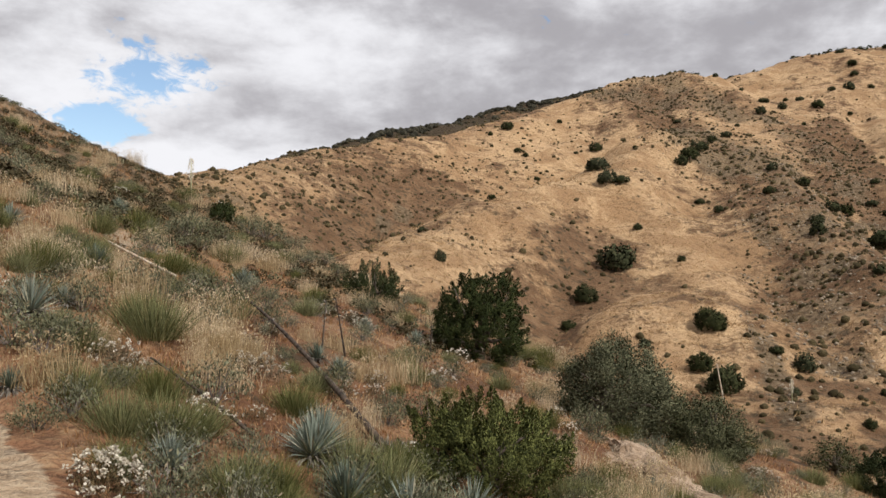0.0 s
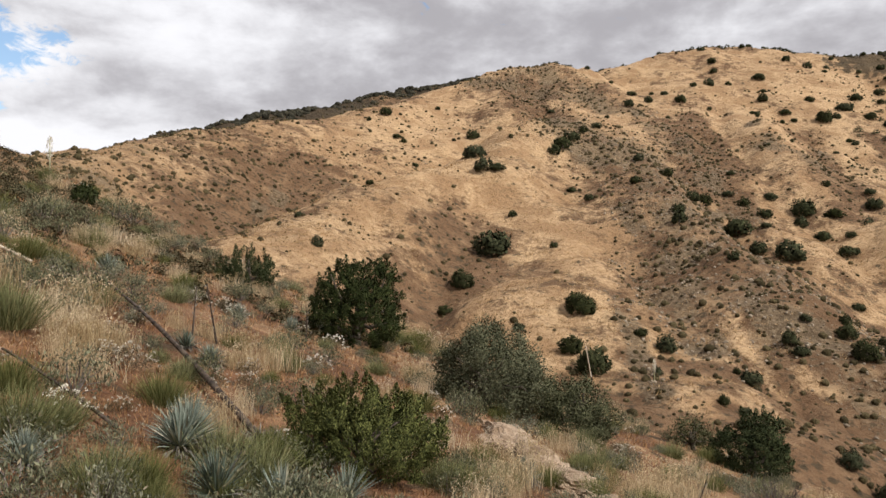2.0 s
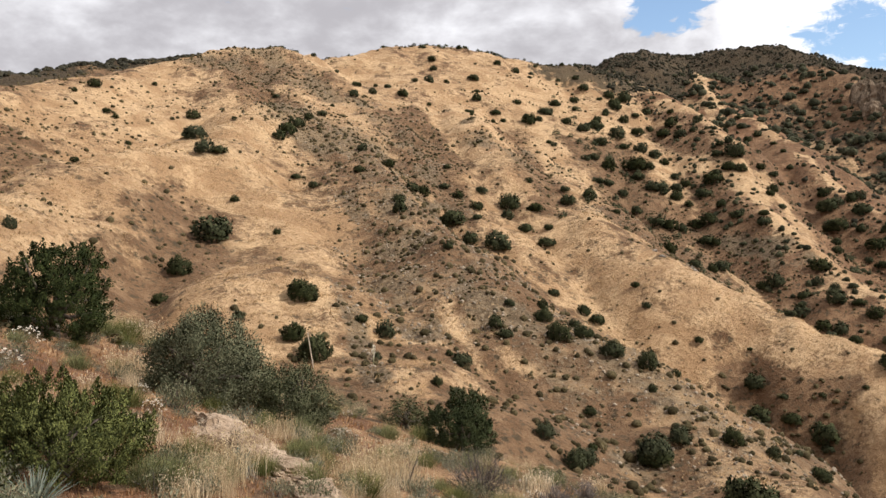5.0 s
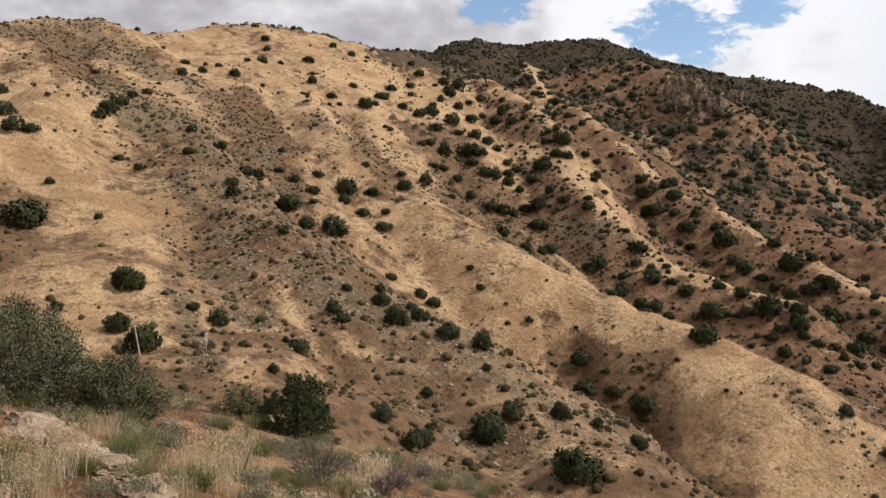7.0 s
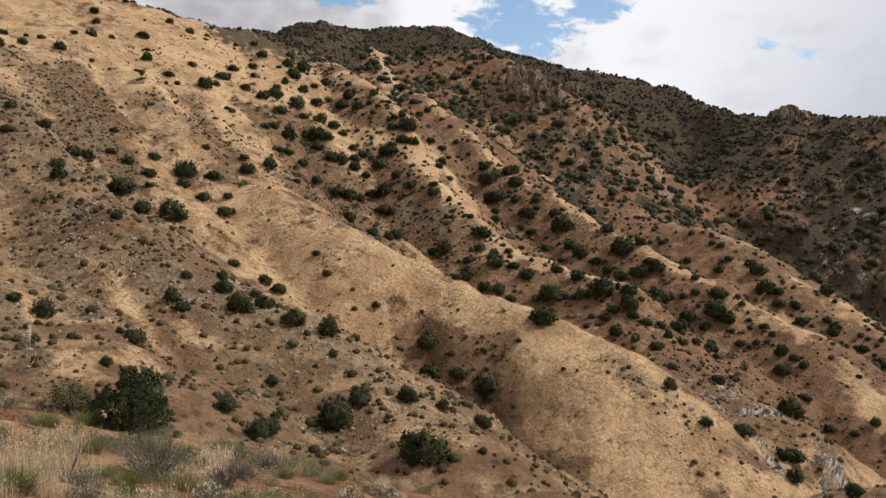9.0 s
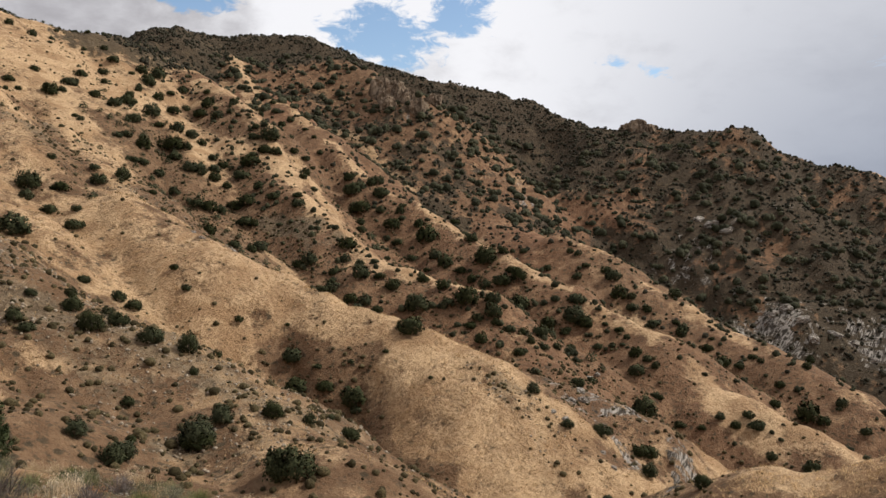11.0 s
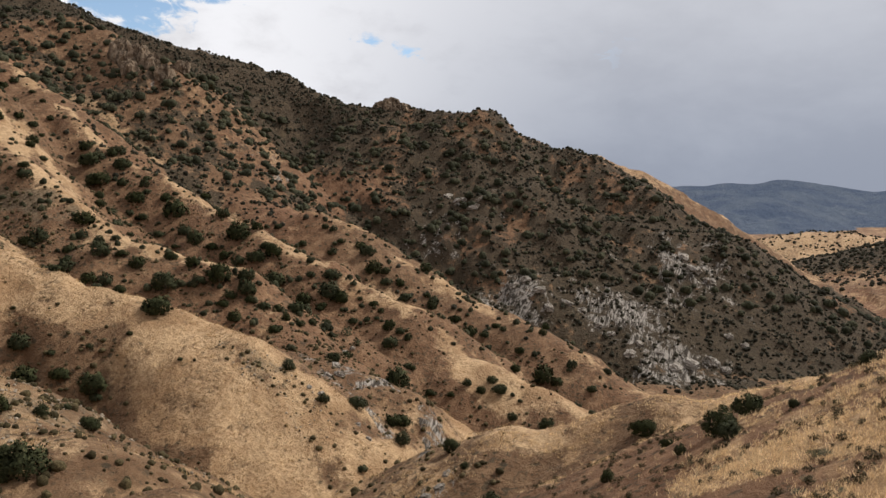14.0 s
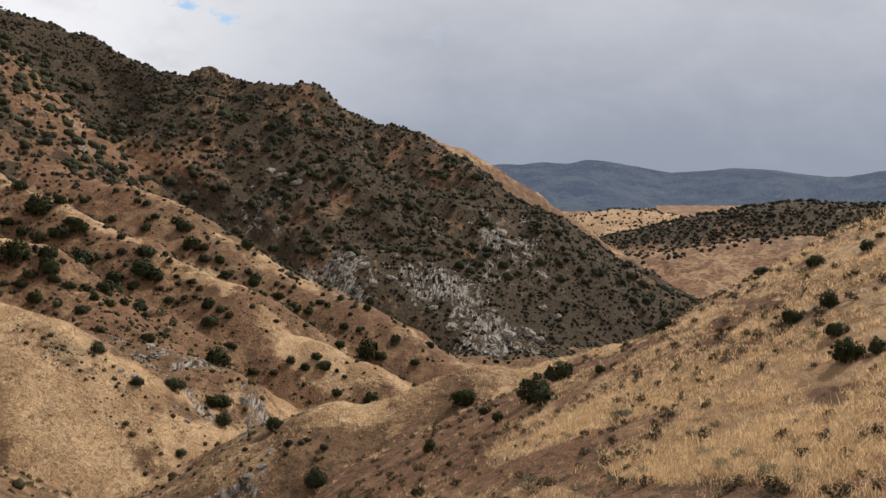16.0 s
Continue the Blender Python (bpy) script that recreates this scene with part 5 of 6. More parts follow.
# the pale rock ledge
def boulder(seed, sx, sy, sz, material, fine=4):
    bm = bmesh.new()
    bmesh.ops.create_icosphere(bm, subdivisions=fine, radius=1)
    for v in bm.verts:
        p = v.co.copy()
        n1 = noise.fractal(p * 1.3 + Vector((seed, 0, 0)), 1.0, 2.1, 5)
        n2 = noise.cell(p * 2.6 + Vector((0, seed, 0)))
        k = 1 + 0.26 * n1 + 0.10 * n2 + 0.10 * noise.ridged_multi_fractal(p * 3.1 + Vector((0, 0, seed)), 0.9, 2.2, 5, 1.0, 2.0) - 0.1
        q = Vector((abs(p.x) ** 0.75 * math.copysign(1, p.x), abs(p.y) ** 0.75 * math.copysign(1, p.y), abs(p.z) ** 0.75 * math.copysign(1, p.z)))
        v.co = Vector((q.x * sx * k, q.y * sy * k, q.z * sz * k))
    me = bpy.data.meshes.new("rock")
    bm.to_mesh(me)
    bm.free()
    me.materials.append(material)
    return me


for i, (x, y, sx, sy, sz, turn) in enumerate(((3.25, 14.3, 0.45, 0.75, 0.26, 10), (3.05, 13.2, 0.5, 0.8, 0.30, -15), (3.2, 12.1, 0.42, 0.8, 0.30, 5), (3.35, 11.0, 0.40, 0.75, 0.28, 12), (3.5, 10.0, 0.36, 0.7, 0.24, -8), (3.75, 13.5, 0.22, 0.3, 0.16, 40), (2.75, 12.5, 0.2, 0.3, 0.14, 70), (-6.2, 18.2, 0.8, 0.7, 0.10, 20), (0.95, 7.6, 0.16, 0.12, 0.1, 30))):
    ob = new("rock", boulder(i * 3.7, sx, sy, sz, ROCK, 5))
    ob.matrix_basis = pose(x, y, place(x, y, sz * 0.35), 0, 8, turn)
    tagged(ob, "pale weathered sandstone ledge breaking out of the slope", "rock", "rocks of the ledge")

# crags of the dark mountain, and the knob of rock on its skyline
for i, (x, y, sx, sy, sz, turn) in enumerate(((381, 121.5, 4.6, 5.0, 4.6, 20), (383, 116.5, 3.4, 3.6, 3.2, 70), (380, 126, 3.0, 4.2, 2.6, 0),
                                              (309, 219, 5.5, 4.5, 6.5, 30), (303, 211, 4.5, 4.0, 7.0, 80), (299, 204, 5.0, 4.0, 6.0, 10), (296, 196, 4.2, 3.6, 6.5, 50),
                                              (293, 188, 4.0, 3.4, 5.0, 5), (288, 200, 3.6, 3.2, 4.6, 65), (306, 188, 4.4, 3.4, 4.2, 25))):
    ob = new("rock_outcrop", boulder(40 + i * 5.3, sx, sy, sz, CRAG))
    ob.matrix_basis = pose(x, y, place(x, y, sz * 0.15), 0, 10, turn)
    tagged(ob, "brown crag of broken rock standing out of scrub", "rock", "crags of the mountain")

# pale slabs breaking out of the slopes: x, y, width
CHALK_SLABS = [(263.4, -8.7, 4.8), (268.3, -13.5, 6.4), (271.2, -19.6, 5.7), (269.5, -23.8, 4.2), (259.2, -7.7, 3.6), (263.5, 5.1, 4.0), (269.5, 2.4, 3.0), (262.0, 1.0, 2.6), (281.6, 40.9, 4.3), (277.9, 36.1, 4.7), (278.6, 44.4, 3.5), (286.9, 47.7, 2.8), (279.6, 27.0, 4.3), (281.5, 21.3, 3.5), (272.0, 11.9, 3.8), (274.9, 15.9, 3.1), (323.7, -12.8, 4.9), (316.7, -16.3, 5.7), (314.3, -21.7, 4.8), (321.8, 73.7, 5.9), (316.5, 67.0, 4.5), (324.3, 79.3, 4.1), (273.2, 32.0, 3.8), (268.4, -4.1, 3.0), (286.9, -26.1, 3.6), (285.5, -31.0, 3.2)]
PALE_LEDGES = [(148.3, 56.7, 1.8), (117.9, 46.4, 1.8), (113.8, 45.9, 1.2), (115.2, 44.8, 1.6), (154.7, 57.5, 1.4), (100.5, 41.8, 1.1), (100.4, 43.4, 0.9), (99.1, 109.6, 1.0), (97.8, 106.2, 1.2), (69.8, 18.8, 1.3), (70.5, 17.8, 1.1), (72.3, 17.5, 0.9), (69.1, 19.7, 1.2), (98.3, 34.3, 0.9), (100.1, 36.4, 0.8)]
for i, (x, y, w) in enumerate(CHALK_SLABS + PALE_LEDGES):
    ob = new("rock_outcrop", boulder(90 + i * 4.1, w * 0.5, w * 0.42, w * 0.30, CHALK, 3))
    ob.matrix_basis = pose(x, y, place(x, y, w * 0.10), 12, -18, i * 67)
    tagged(ob, "pale grey slab of broken layered rock on the slope", "rock", "pale slabs of the slopes")

# ---- bushes on the far hillsides ----
GOLDEN_FACE = [(28.3, 149.5, 4), (38.1, 203.8, 3), (27.8, 139.2, 3), (30.2, 139.3, 2.6), (45.8, 157.2, 2.4), (48.1, 159.2, 3.3), (51.5, 164.5, 3.2), (59.5, 180.7, 2), (66.3, 191.5, 2.4), (16.9, 214.6, 2.9), (18.4, 199.8, 1.9), (12.1, 208.7, 1.2), (11.9, 199.4, 0.8), (63.2, 220.4, 2.1), (23.8, 112.3, 4.4), (17.5, 100.9, 2.8), (14.5, 94.9, 1.8), (-0.3, 91.8, 1.3), (-2.9, 108.9, 1), (7.8, 131.3, 1.2), (-2.8, 169.3, 0.9), (32.6, 112.3, 1.1), (30.1, 126.9, 1.4), (45.1, 143.6, 1.8), (46, 136.6, 1.5), (38.9, 165.1, 1), (32.3, 226.4, 1.4), (20, 197.6, 1.3), (21.3, 185.2, 1.5), (33, 202.1, 1.1)]
GOLDEN_TOP = [(90.4, 229.8, 2.6), (85.5, 219.4, 2.5), (93.5, 224.4, 2.3), (101.5, 231.7, 2.4), (103.2, 224.1, 3), (132.7, 264.1, 2.8), (130.5, 258.3, 2.3), (119.6, 239.5, 2.9), (115, 240.6, 2.1), (128.9, 245.1, 1.9), (140, 246.6, 3.8), (160.5, 264.4, 2.5), (165.1, 258.9, 2.9), (171, 258.1, 2.1), (185.4, 260.2, 1.7), (188.4, 248.3, 3.7), (191.8, 257.5, 2.6), (131.2, 228.4, 2.8), (136.7, 237.8, 2.2), (145.5, 227, 2.5), (152.5, 220.7, 4.6), (141.6, 213.9, 4.1)]
GOLDEN_EDGE = [(146.1, 215, 2.4), (133.7, 220.8, 3.4), (120.5, 213.1, 1.6), (118.8, 212.8, 1.3), (133.7, 216.2, 1.7), (129.8, 215.7, 1.3), (161.2, 227.8, 3.7), (178.1, 240.1, 3.2), (190.1, 240.6, 2), (167.3, 224.9, 1.9), (195.3, 241.7, 4.1), (184, 229.8, 2.3), (172, 218.9, 2.6), (156.4, 214.6, 3.2), (191.7, 233.2, 4), (200.8, 239.7, 5), (139.3, 199.8, 1.9), (139.5, 197.5, 1.9), (100.4, 172.8, 1.1), (109.9, 220.1, 1.3), (183.2, 272.9, 1.8), (195.4, 272, 2.2), (154.4, 283.7, 2), (84.6, 252.6, 1.6), (137.5, 281.9, 2.5)]
ROCKY_HILL = [(61.2, 152.2, 1.9), (54.7, 137.4, 2.1), (61.7, 140.1, 2.2), (83.7, 158.4, 1.6), (61.1, 128.4, 2.1), (72.3, 147.1, 2.8), (79.5, 151.9, 2.3), (80.4, 147.1, 2), (86.9, 148.7, 2.3), (54.1, 118.6, 1.9), (52.7, 115.1, 2.2), (71.5, 133.3, 4.8), (80.6, 139.9, 2.5), (75.8, 131.2, 1.6), (90.1, 143.1, 4), (87.3, 139.3, 2.4), (94.5, 140, 3.3), (99.1, 149.4, 1.6), (108.4, 149, 1.9), (105.9, 144.5, 3.1), (112.2, 145.2, 2.9), (89.2, 135.3, 3), (90.4, 129.2, 1.7), (87.2, 125.3, 3), (70.5, 124.5, 2.6), (73.6, 120.6, 4.1), (74.7, 119.6, 2.2), (50.1, 94.2, 1.3)]
ROCKY_FOOT = [(75.4, 106.3, 1.7), (49.7, 78.4, 1.2), (55, 79.7, 1.3), (53.1, 76.7, 2.1), (46, 75.3, 1.7), (45.5, 72.6, 1.5), (51.1, 70.9, 2.3), (54.6, 71.4, 2), (57.8, 77.4, 1.3), (78.5, 102.5, 2), (79.1, 100.1, 2.2), (54.6, 66.3, 2.4), (56.6, 63.4, 2), (87.6, 101.1, 1.4), (86.4, 97.2, 1.4), (31.5, 77.8, 1.3), (33.6, 76.4, 1.9), (26.9, 82.5, 3.2), (23.3, 74.4, 2.3), (24.2, 71, 3), (30.1, 70.4, 0.9), (38.7, 69.7, 1.9), (37.9, 70.7, 0.7), (19.6, 79.8, 1.1), (31.7, 61.2, 0.9), (33.1, 60.5, 1), (54.7, 60.5, 0.9), (47.3, 60.6, 1.2), (37, 53.1, 1.7), (39.7, 51.4, 1.8), (46.9, 51.6, 2.8)]
WASH_TOP = [(192.7, 235.2, 3.6), (185.1, 230.6, 2), (167.2, 214, 4.7), (158.8, 208.9, 3.5), (158.6, 200.2, 3.7), (172.2, 208.6, 4.3), (205.3, 232.4, 3.3), (195.5, 227.4, 2.8), (189, 225.9, 3.1), (205.3, 220.1, 2), (203.5, 205, 2.7), (199.9, 214.2, 3.5), (195.7, 213.1, 4.2), (194.8, 204.2, 3.4), (185.2, 213.9, 3.7), (196.6, 221, 2.3), (197.8, 201.2, 2.2), (170.8, 204.1, 2.8), (174.3, 199.9, 3.5), (177.4, 196.6, 3.1), (162, 190.9, 3.6), (151.2, 186.9, 3.5), (149.4, 191.8, 2.9), (145.4, 190, 2.2), (141.5, 178.5, 2.4), (162, 187, 4.2), (164.5, 184.8, 2.6), (159.1, 183.6, 3.8), (148.2, 177, 2.4), (144.9, 179.1, 2.4)]
WASH_SIDE = [(157.8, 176, 3.4), (160.4, 175.2, 3.4), (166.7, 176, 3.2), (172.2, 178.1, 2.6), (170.3, 169, 3.8), (162.7, 171.7, 2.8), (163, 167.4, 2.1), (180, 173.9, 3), (190.4, 176.6, 4.8), (187.6, 180.8, 2.7), (191.3, 183.6, 2.1), (194.1, 182.6, 2.1), (183.4, 172.3, 3.6), (185.1, 169.3, 3), (176.4, 171.5, 4.8), (170.7, 180.9, 2), (176.3, 191.2, 2.4), (115.2, 139.5, 1.7), (146.9, 169.5, 2.4), (144.9, 159.3, 3.1), (147.2, 157.4, 3.4), (151.7, 157.9, 2.3), (159.7, 160.6, 3.6), (160.1, 156.6, 3.8), (152.5, 150.1, 3.6), (153.1, 147.7, 1.9), (167.5, 159.5, 2.4), (162.1, 149.1, 3.2), (124.4, 133, 2.4), (125.5, 126.9, 2.1), (131.9, 125.4, 2.6), (128.2, 124.5, 1.9)]
SPUR_CREST = [(237.3, 217.2, 2.6), (240.8, 225, 2.2), (245.8, 226.6, 2.2), (225.2, 203.2, 2.4), (230.5, 203.8, 2.4), (223.9, 191.2, 1.9), (196.2, 172.1, 2.1), (198.5, 169.3, 2.1), (221, 184.8, 1.5), (192.2, 163.9, 2.3), (180.9, 151.6, 1.9), (161.4, 140.4, 2.8), (163.5, 142.3, 2), (181.1, 155.5, 1.9), (215.6, 177.7, 1.8), (198.8, 167.2, 1.7), (208, 159.7, 3.1), (200.9, 153.1, 4.3), (204.1, 152.3, 3), (207.1, 150.3, 2.7), (203.9, 144.7, 4.3), (209.9, 150.1, 3.4), (195.8, 146, 4.8), (194.9, 147.4, 3.2), (197.3, 140, 2.5), (203, 144.1, 1.6), (178.8, 133.7, 2), (176, 131.2, 2.3), (153, 118.1, 3.5), (148.7, 115.5, 2)]
BROWN_FLANK = [(143.1, 114.3, 2.4), (138.1, 111, 1.6), (101.7, 83.4, 1.4), (141.2, 105.4, 3), (145.9, 109.2, 1.7), (144.1, 102.7, 2.3), (143.4, 98.6, 2.5), (149.8, 107.9, 1.5), (164, 114.5, 1.3), (198.5, 133.9, 2.2), (197, 132.4, 1.9), (194.2, 133.8, 3.7), (201.1, 134.7, 1.9), (197.7, 127.1, 2.2), (194.3, 122.2, 5.1), (191.4, 129.9, 3), (191.2, 133.6, 1.8), (187, 122.3, 2.3), (188.1, 115.5, 2.9), (184.7, 110.5, 3.4), (183.4, 104.9, 2.5), (196.3, 109, 2.9), (243.3, 141.6, 2.9), (187.3, 100, 4.7), (181.5, 100.6, 2.2), (148.9, 94.5, 2.5), (147.2, 88.6, 2.3), (181.5, 114.2, 1.4), (191.9, 97, 2.3), (143.3, 121.1, 2.9), (142, 123.3, 2.5)]
BROWN_VALLEY = [(140.1, 90.1, 4.2), (142.6, 84.5, 2.4), (144.7, 81.3, 3.7), (178.5, 95.2, 2.7), (179.8, 90.8, 4), (181.7, 87.5, 3.2), (183.9, 90.7, 2.4), (147.4, 76.7, 2.6), (144.3, 75, 2.8), (173.8, 83.5, 4.6), (142.1, 77.4, 1.9), (139.9, 78, 1.9), (136.5, 73.7, 2), (143, 73.8, 1.7), (142.5, 70.6, 2.3), (143.6, 68.3, 1.5), (148.6, 66.8, 2.6), (169.7, 74.4, 2.9), (140.7, 65.3, 1.4), (135.4, 65.2, 2), (141.6, 62.9, 1.4), (169.8, 70.1, 1.7), (172.7, 69.5, 3.7), (173, 67.2, 3.2), (178.7, 71.5, 3.8), (147.3, 62.9, 1.3), (100.8, 66.2, 3), (135.3, 103.5, 2.5), (136.1, 100.5, 2.2), (101.9, 73, 1.6), (136.3, 109.6, 2.8)]
LONG_SPUR_SIDE = [(175.1, 59.9, 1.7), (173.6, 57.7, 1.2), (171.1, 60.1, 1.2), (171.8, 58.1, 1.2), (168, 54.1, 2.3), (163.3, 52.2, 2.7), (166.4, 51, 1.6), (165.5, 49, 1.4), (169.8, 63, 1.9), (226.4, 100, 2.3), (233, 110.5, 2.4), (234.3, 95.7, 1.7), (234.3, 93.2, 2), (228.5, 88.5, 2.2), (224.5, 89.6, 2.2), (226.6, 79.3, 3.8), (230.2, 82.9, 2.6), (219.5, 75.3, 3.7), (218, 71.2, 3), (221.2, 72.4, 2.4), (215.1, 64.2, 2.7), (231, 63, 2.8), (216.1, 56.8, 2.6), (101.5, 46.7, 1.6), (133.9, 53.2, 1.9), (99.5, 40.8, 1.2), (104.1, 38, 2.2), (121.6, 37.8, 2.9), (109.6, 33.3, 2.2), (159.3, 46.3, 1.3), (154.6, 40.7, 1.3)]
GULLY = [(90.9, 80.4, 2.6), (88.3, 77.3, 3), (89.2, 72.7, 2.6), (90.3, 68.6, 3.3), (89.7, 67.9, 1.5), (61.3, 46.9, 1.8), (56.8, 48.1, 1.2), (61.5, 49.5, 0.8), (49.7, 51.6, 1.9), (46.7, 51.3, 2.5), (53.4, 49.3, 1.7), (44.6, 39.6, 3.4), (60.1, 63.1, 1), (88.7, 88.6, 1.2), (95.5, 66.9, 0.8), (93.6, 58.2, 0.7), (94.4, 56.6, 0.4), (93.7, 83.6, 0.8), (93, 71.2, 0.9), (90.8, 75.4, 1.1), (38, 50.5, 1.7), (42, 53.4, 0.8)]
SPUR_FOOT = [(208.8, 48.7, 2.8), (203.2, 43.7, 2.7), (202.2, 39.9, 1.9), (205.2, 35.5, 1.4), (266.8, 32.2, 2.1), (197.2, 29.9, 2.1), (159.9, 29.8, 1.7), (158.5, 28.1, 2.4), (157.2, 31.5, 1.5), (157.5, 34.4, 1.5), (154.9, 37.1, 1.5), (154.7, 41.4, 1.3), (159.3, 47.2, 1.5), (108.3, 34, 1.8), (102.4, 31, 1.6), (78.3, 18.5, 1.5), (72.2, 15.9, 0.7), (92.7, 33.1, 1.1), (214.5, 56.7, 2.3), (218.6, 67, 2.1), (217.3, 58.9, 1.8), (194.3, 17.2, 2.1), (187.6, 12, 1.8), (187.7, 19.9, 2.3), (188, 23.2, 3.8), (179.9, 28.5, 2.2)]
COVE_RIM = [(150.3, 17.9, 2.7), (72.1, 0.1, 2.2), (50.7, -4.4, 1.9), (53.7, -6.3, 1.8), (48.5, -4.7, 1.3), (48, -8, 0.6), (51.2, -12.4, 1), (53.1, -18.9, 0.9), (37.1, -16.3, 0.8), (37.9, -15, 0.9), (29.7, -13.8, 1.1), (33.3, -15, 0.9), (29, -14.5, 0.6), (45.6, -19.1, 0.9), (43.2, -20.8, 0.8), (68, 12.5, 1.9), (52.3, 2.2, 0.9), (57.3, -1.5, 0.9), (49.8, -2.1, 0.7), (41.9, 2.3, 0.7)]
SLOPE_SAGE = [(29.3, -9.1, 0.4), (25.3, -8.6, 0.4), (26.9, -8, 0.5), (25, -8, 0.5), (22.8, -8.6, 0.6), (21.6, -9, 0.4), (22.9, -7.3, 0.4), (33.8, -8.9, 0.2), (32.8, -9.8, 0.4), (28.6, -11.3, 0.3), (37.6, -7.1, 0.6), (37.4, -7.5, 0.5), (37.5, -4.9, 0.4), (34.5, -6.2, 0.3), (33.2, -5.7, 0.3), (30.9, -6.8, 0.3), (42.5, -3.6, 0.5), (32.4, -2.7, 0.8), (30.4, -5.2, 0.3), (28.7, -5.3, 0.3), (29.4, -4.2, 0.5), (27.1, -4.8, 0.4), (28.1, -6.3, 0.4), (51.5, -9.5, 0.4), (37.8, -10.7, 0.4), (37.1, -12, 0.3), (34.4, -14.5, 0.5), (41.2, -16.7, 0.5), (38.6, -18, 0.4)]


def hill_bush_kind(seed, w, h, clumps, per, leaf):
    rng = np.random.default_rng(seed)
    wood, _, crown = tree_parts(rng, w, h, clumps, per, leaf, 0.085, upright=0.35, limbs=0, low=0.03, trunk=0.04, smooth=0.6)
    return wood.mesh("trunk", BARK, True), crown.rounded("crown", HILL_BUSH, crown.hearts * 0.5 + np.array([0, 0, h * 0.1]), 0.75)


hill_kinds = [hill_bush_kind(200 + i, 1.0, (0.68, 0.78, 0.86, 0.62, 0.74)[i], 120, 13, 0.10) for i in range(5)]
close_kinds = [hill_bush_kind(210 + i, 1.0, (0.72, 0.82, 0.68, 0.78)[i], 170, 24, 0.062) for i in range(4)]
hill_count = 0


def hill_bush(x, y, w, group, label="dark green juniper bush on the dry hillside"):
    global hill_count
    k = hill_count
    hill_count += 1
    root = thing("chaparral_bush" if "spurs" in group or "wash" in group else "juniper_bush", x, y, label, "bush", group, turn=k * 67, sink=0.06 * w)
    root.scale = (w, w, w * (0.85 + 0.3 * ((k * 37) % 10) / 10))
    trunk_, crown_ = close_kinds[k % 4] if math.hypot(x, y) < 112 else hill_kinds[k % 5]
    part("trunk", trunk_, root)
    part("crown", crown_, root)


for spots, group, label in (
        (GOLDEN_FACE, "bushes on the golden hill", "dark green juniper bush on golden grass"),
        (GOLDEN_TOP, "bushes on the golden hill", "small dark juniper bush high on the golden hill"),
        (GOLDEN_EDGE, "bushes on the golden hill", "dark low bush near the golden crest"),
        (ROCKY_HILL, "bushes on the rocky spur", "dark green bush among grey stones and grass"),
        (ROCKY_FOOT, "bushes on the rocky spur", "rounded green bush on stony ground with dry grass"),
        (WASH_TOP, "bushes in the upper wash", "dark bush crowded in the red-brown wash"),
        (WASH_SIDE, "bushes in the upper wash", "dark bush on the bare side of the wash"),
        (SPUR_CREST, "bushes on the brown spurs", "small dark bush along a grassy spur crest"),
        (BROWN_FLANK, "bushes on the brown spurs", "dark green bush on red-brown soil"),
        (BROWN_VALLEY, "bushes on the brown spurs", "full dark green bush in the valley between spurs"),
        (LONG_SPUR_SIDE, "bushes on the brown spurs", "dark green bush on the bare spur side"),
        (GULLY, "bushes in the gully", "dark green bush in the gully beside golden grass"),
        (SPUR_FOOT, "bushes at the foot of the spurs", "dark bush on brown soil near pale rock"),
        (COVE_RIM, "bushes on the grassy slope", "dark green bush standing in golden grass")):
    for x, y, w in spots:
        hill_bush(x, y, w * (1.22 if "spurs" in group or "wash" in group else 1.06), group, label)
for i, (x, y, w) in enumerate(SLOPE_SAGE):
    sage(x, y, w * 1.1, i, 1.0, "grey shrubs on the grassy slope")


def scatter(rng, n, x0, x1, y0, y1):
    return rng.uniform(x0, x1, n), rng.uniform(y0, y1, n)


def share_of(x, y, names):
    _, c = height(x, y, True)
    land = 1 - c["home"] - c["right"]
    return sum(c["share"][n][0] for n in names) * land, c


# single bushes strewn over the brown spurs and the golden top
rng = np.random.default_rng(301)
x, y = scatter(rng, 2600, 100, 300, 20, 320)
sh, c = share_of(x, y, ("brown_spur", "long_spur", "last_spur", "east_crest"))
side_ = c["share"]["brown_spur"][2] * c["share"]["brown_spur"][0]
ok = (sh > 0.5) & (rng.random(2600) < 0.30 + 0.5 * (side_ < -0.1)) & (fractal(x, y, 30, 3, 77) + rng.normal(size=2600) * 0.25 > -0.05)
for x_, y_ in list(zip(x[ok], y[ok]))[:36]:
    hill_bush(x_, y_, float(rng.uniform(1.2, 2.4)), "bushes on the brown spurs", "dark green bush on red-brown soil")
x, y = scatter(rng, 500, 0, 190, 170, 300)
sh, c = share_of(x, y, ("golden_crest", "golden_body", "gold_spur", "side_spur", "east_crest"))
ok = (sh > 0.5) & (rng.random(500) < 0.28)
for x_, y_ in list(zip(x[ok], y[ok]))[:24]:
    hill_bush(x_, y_, float(rng.uniform(0.9, 1.5)), "bushes on the golden hill")

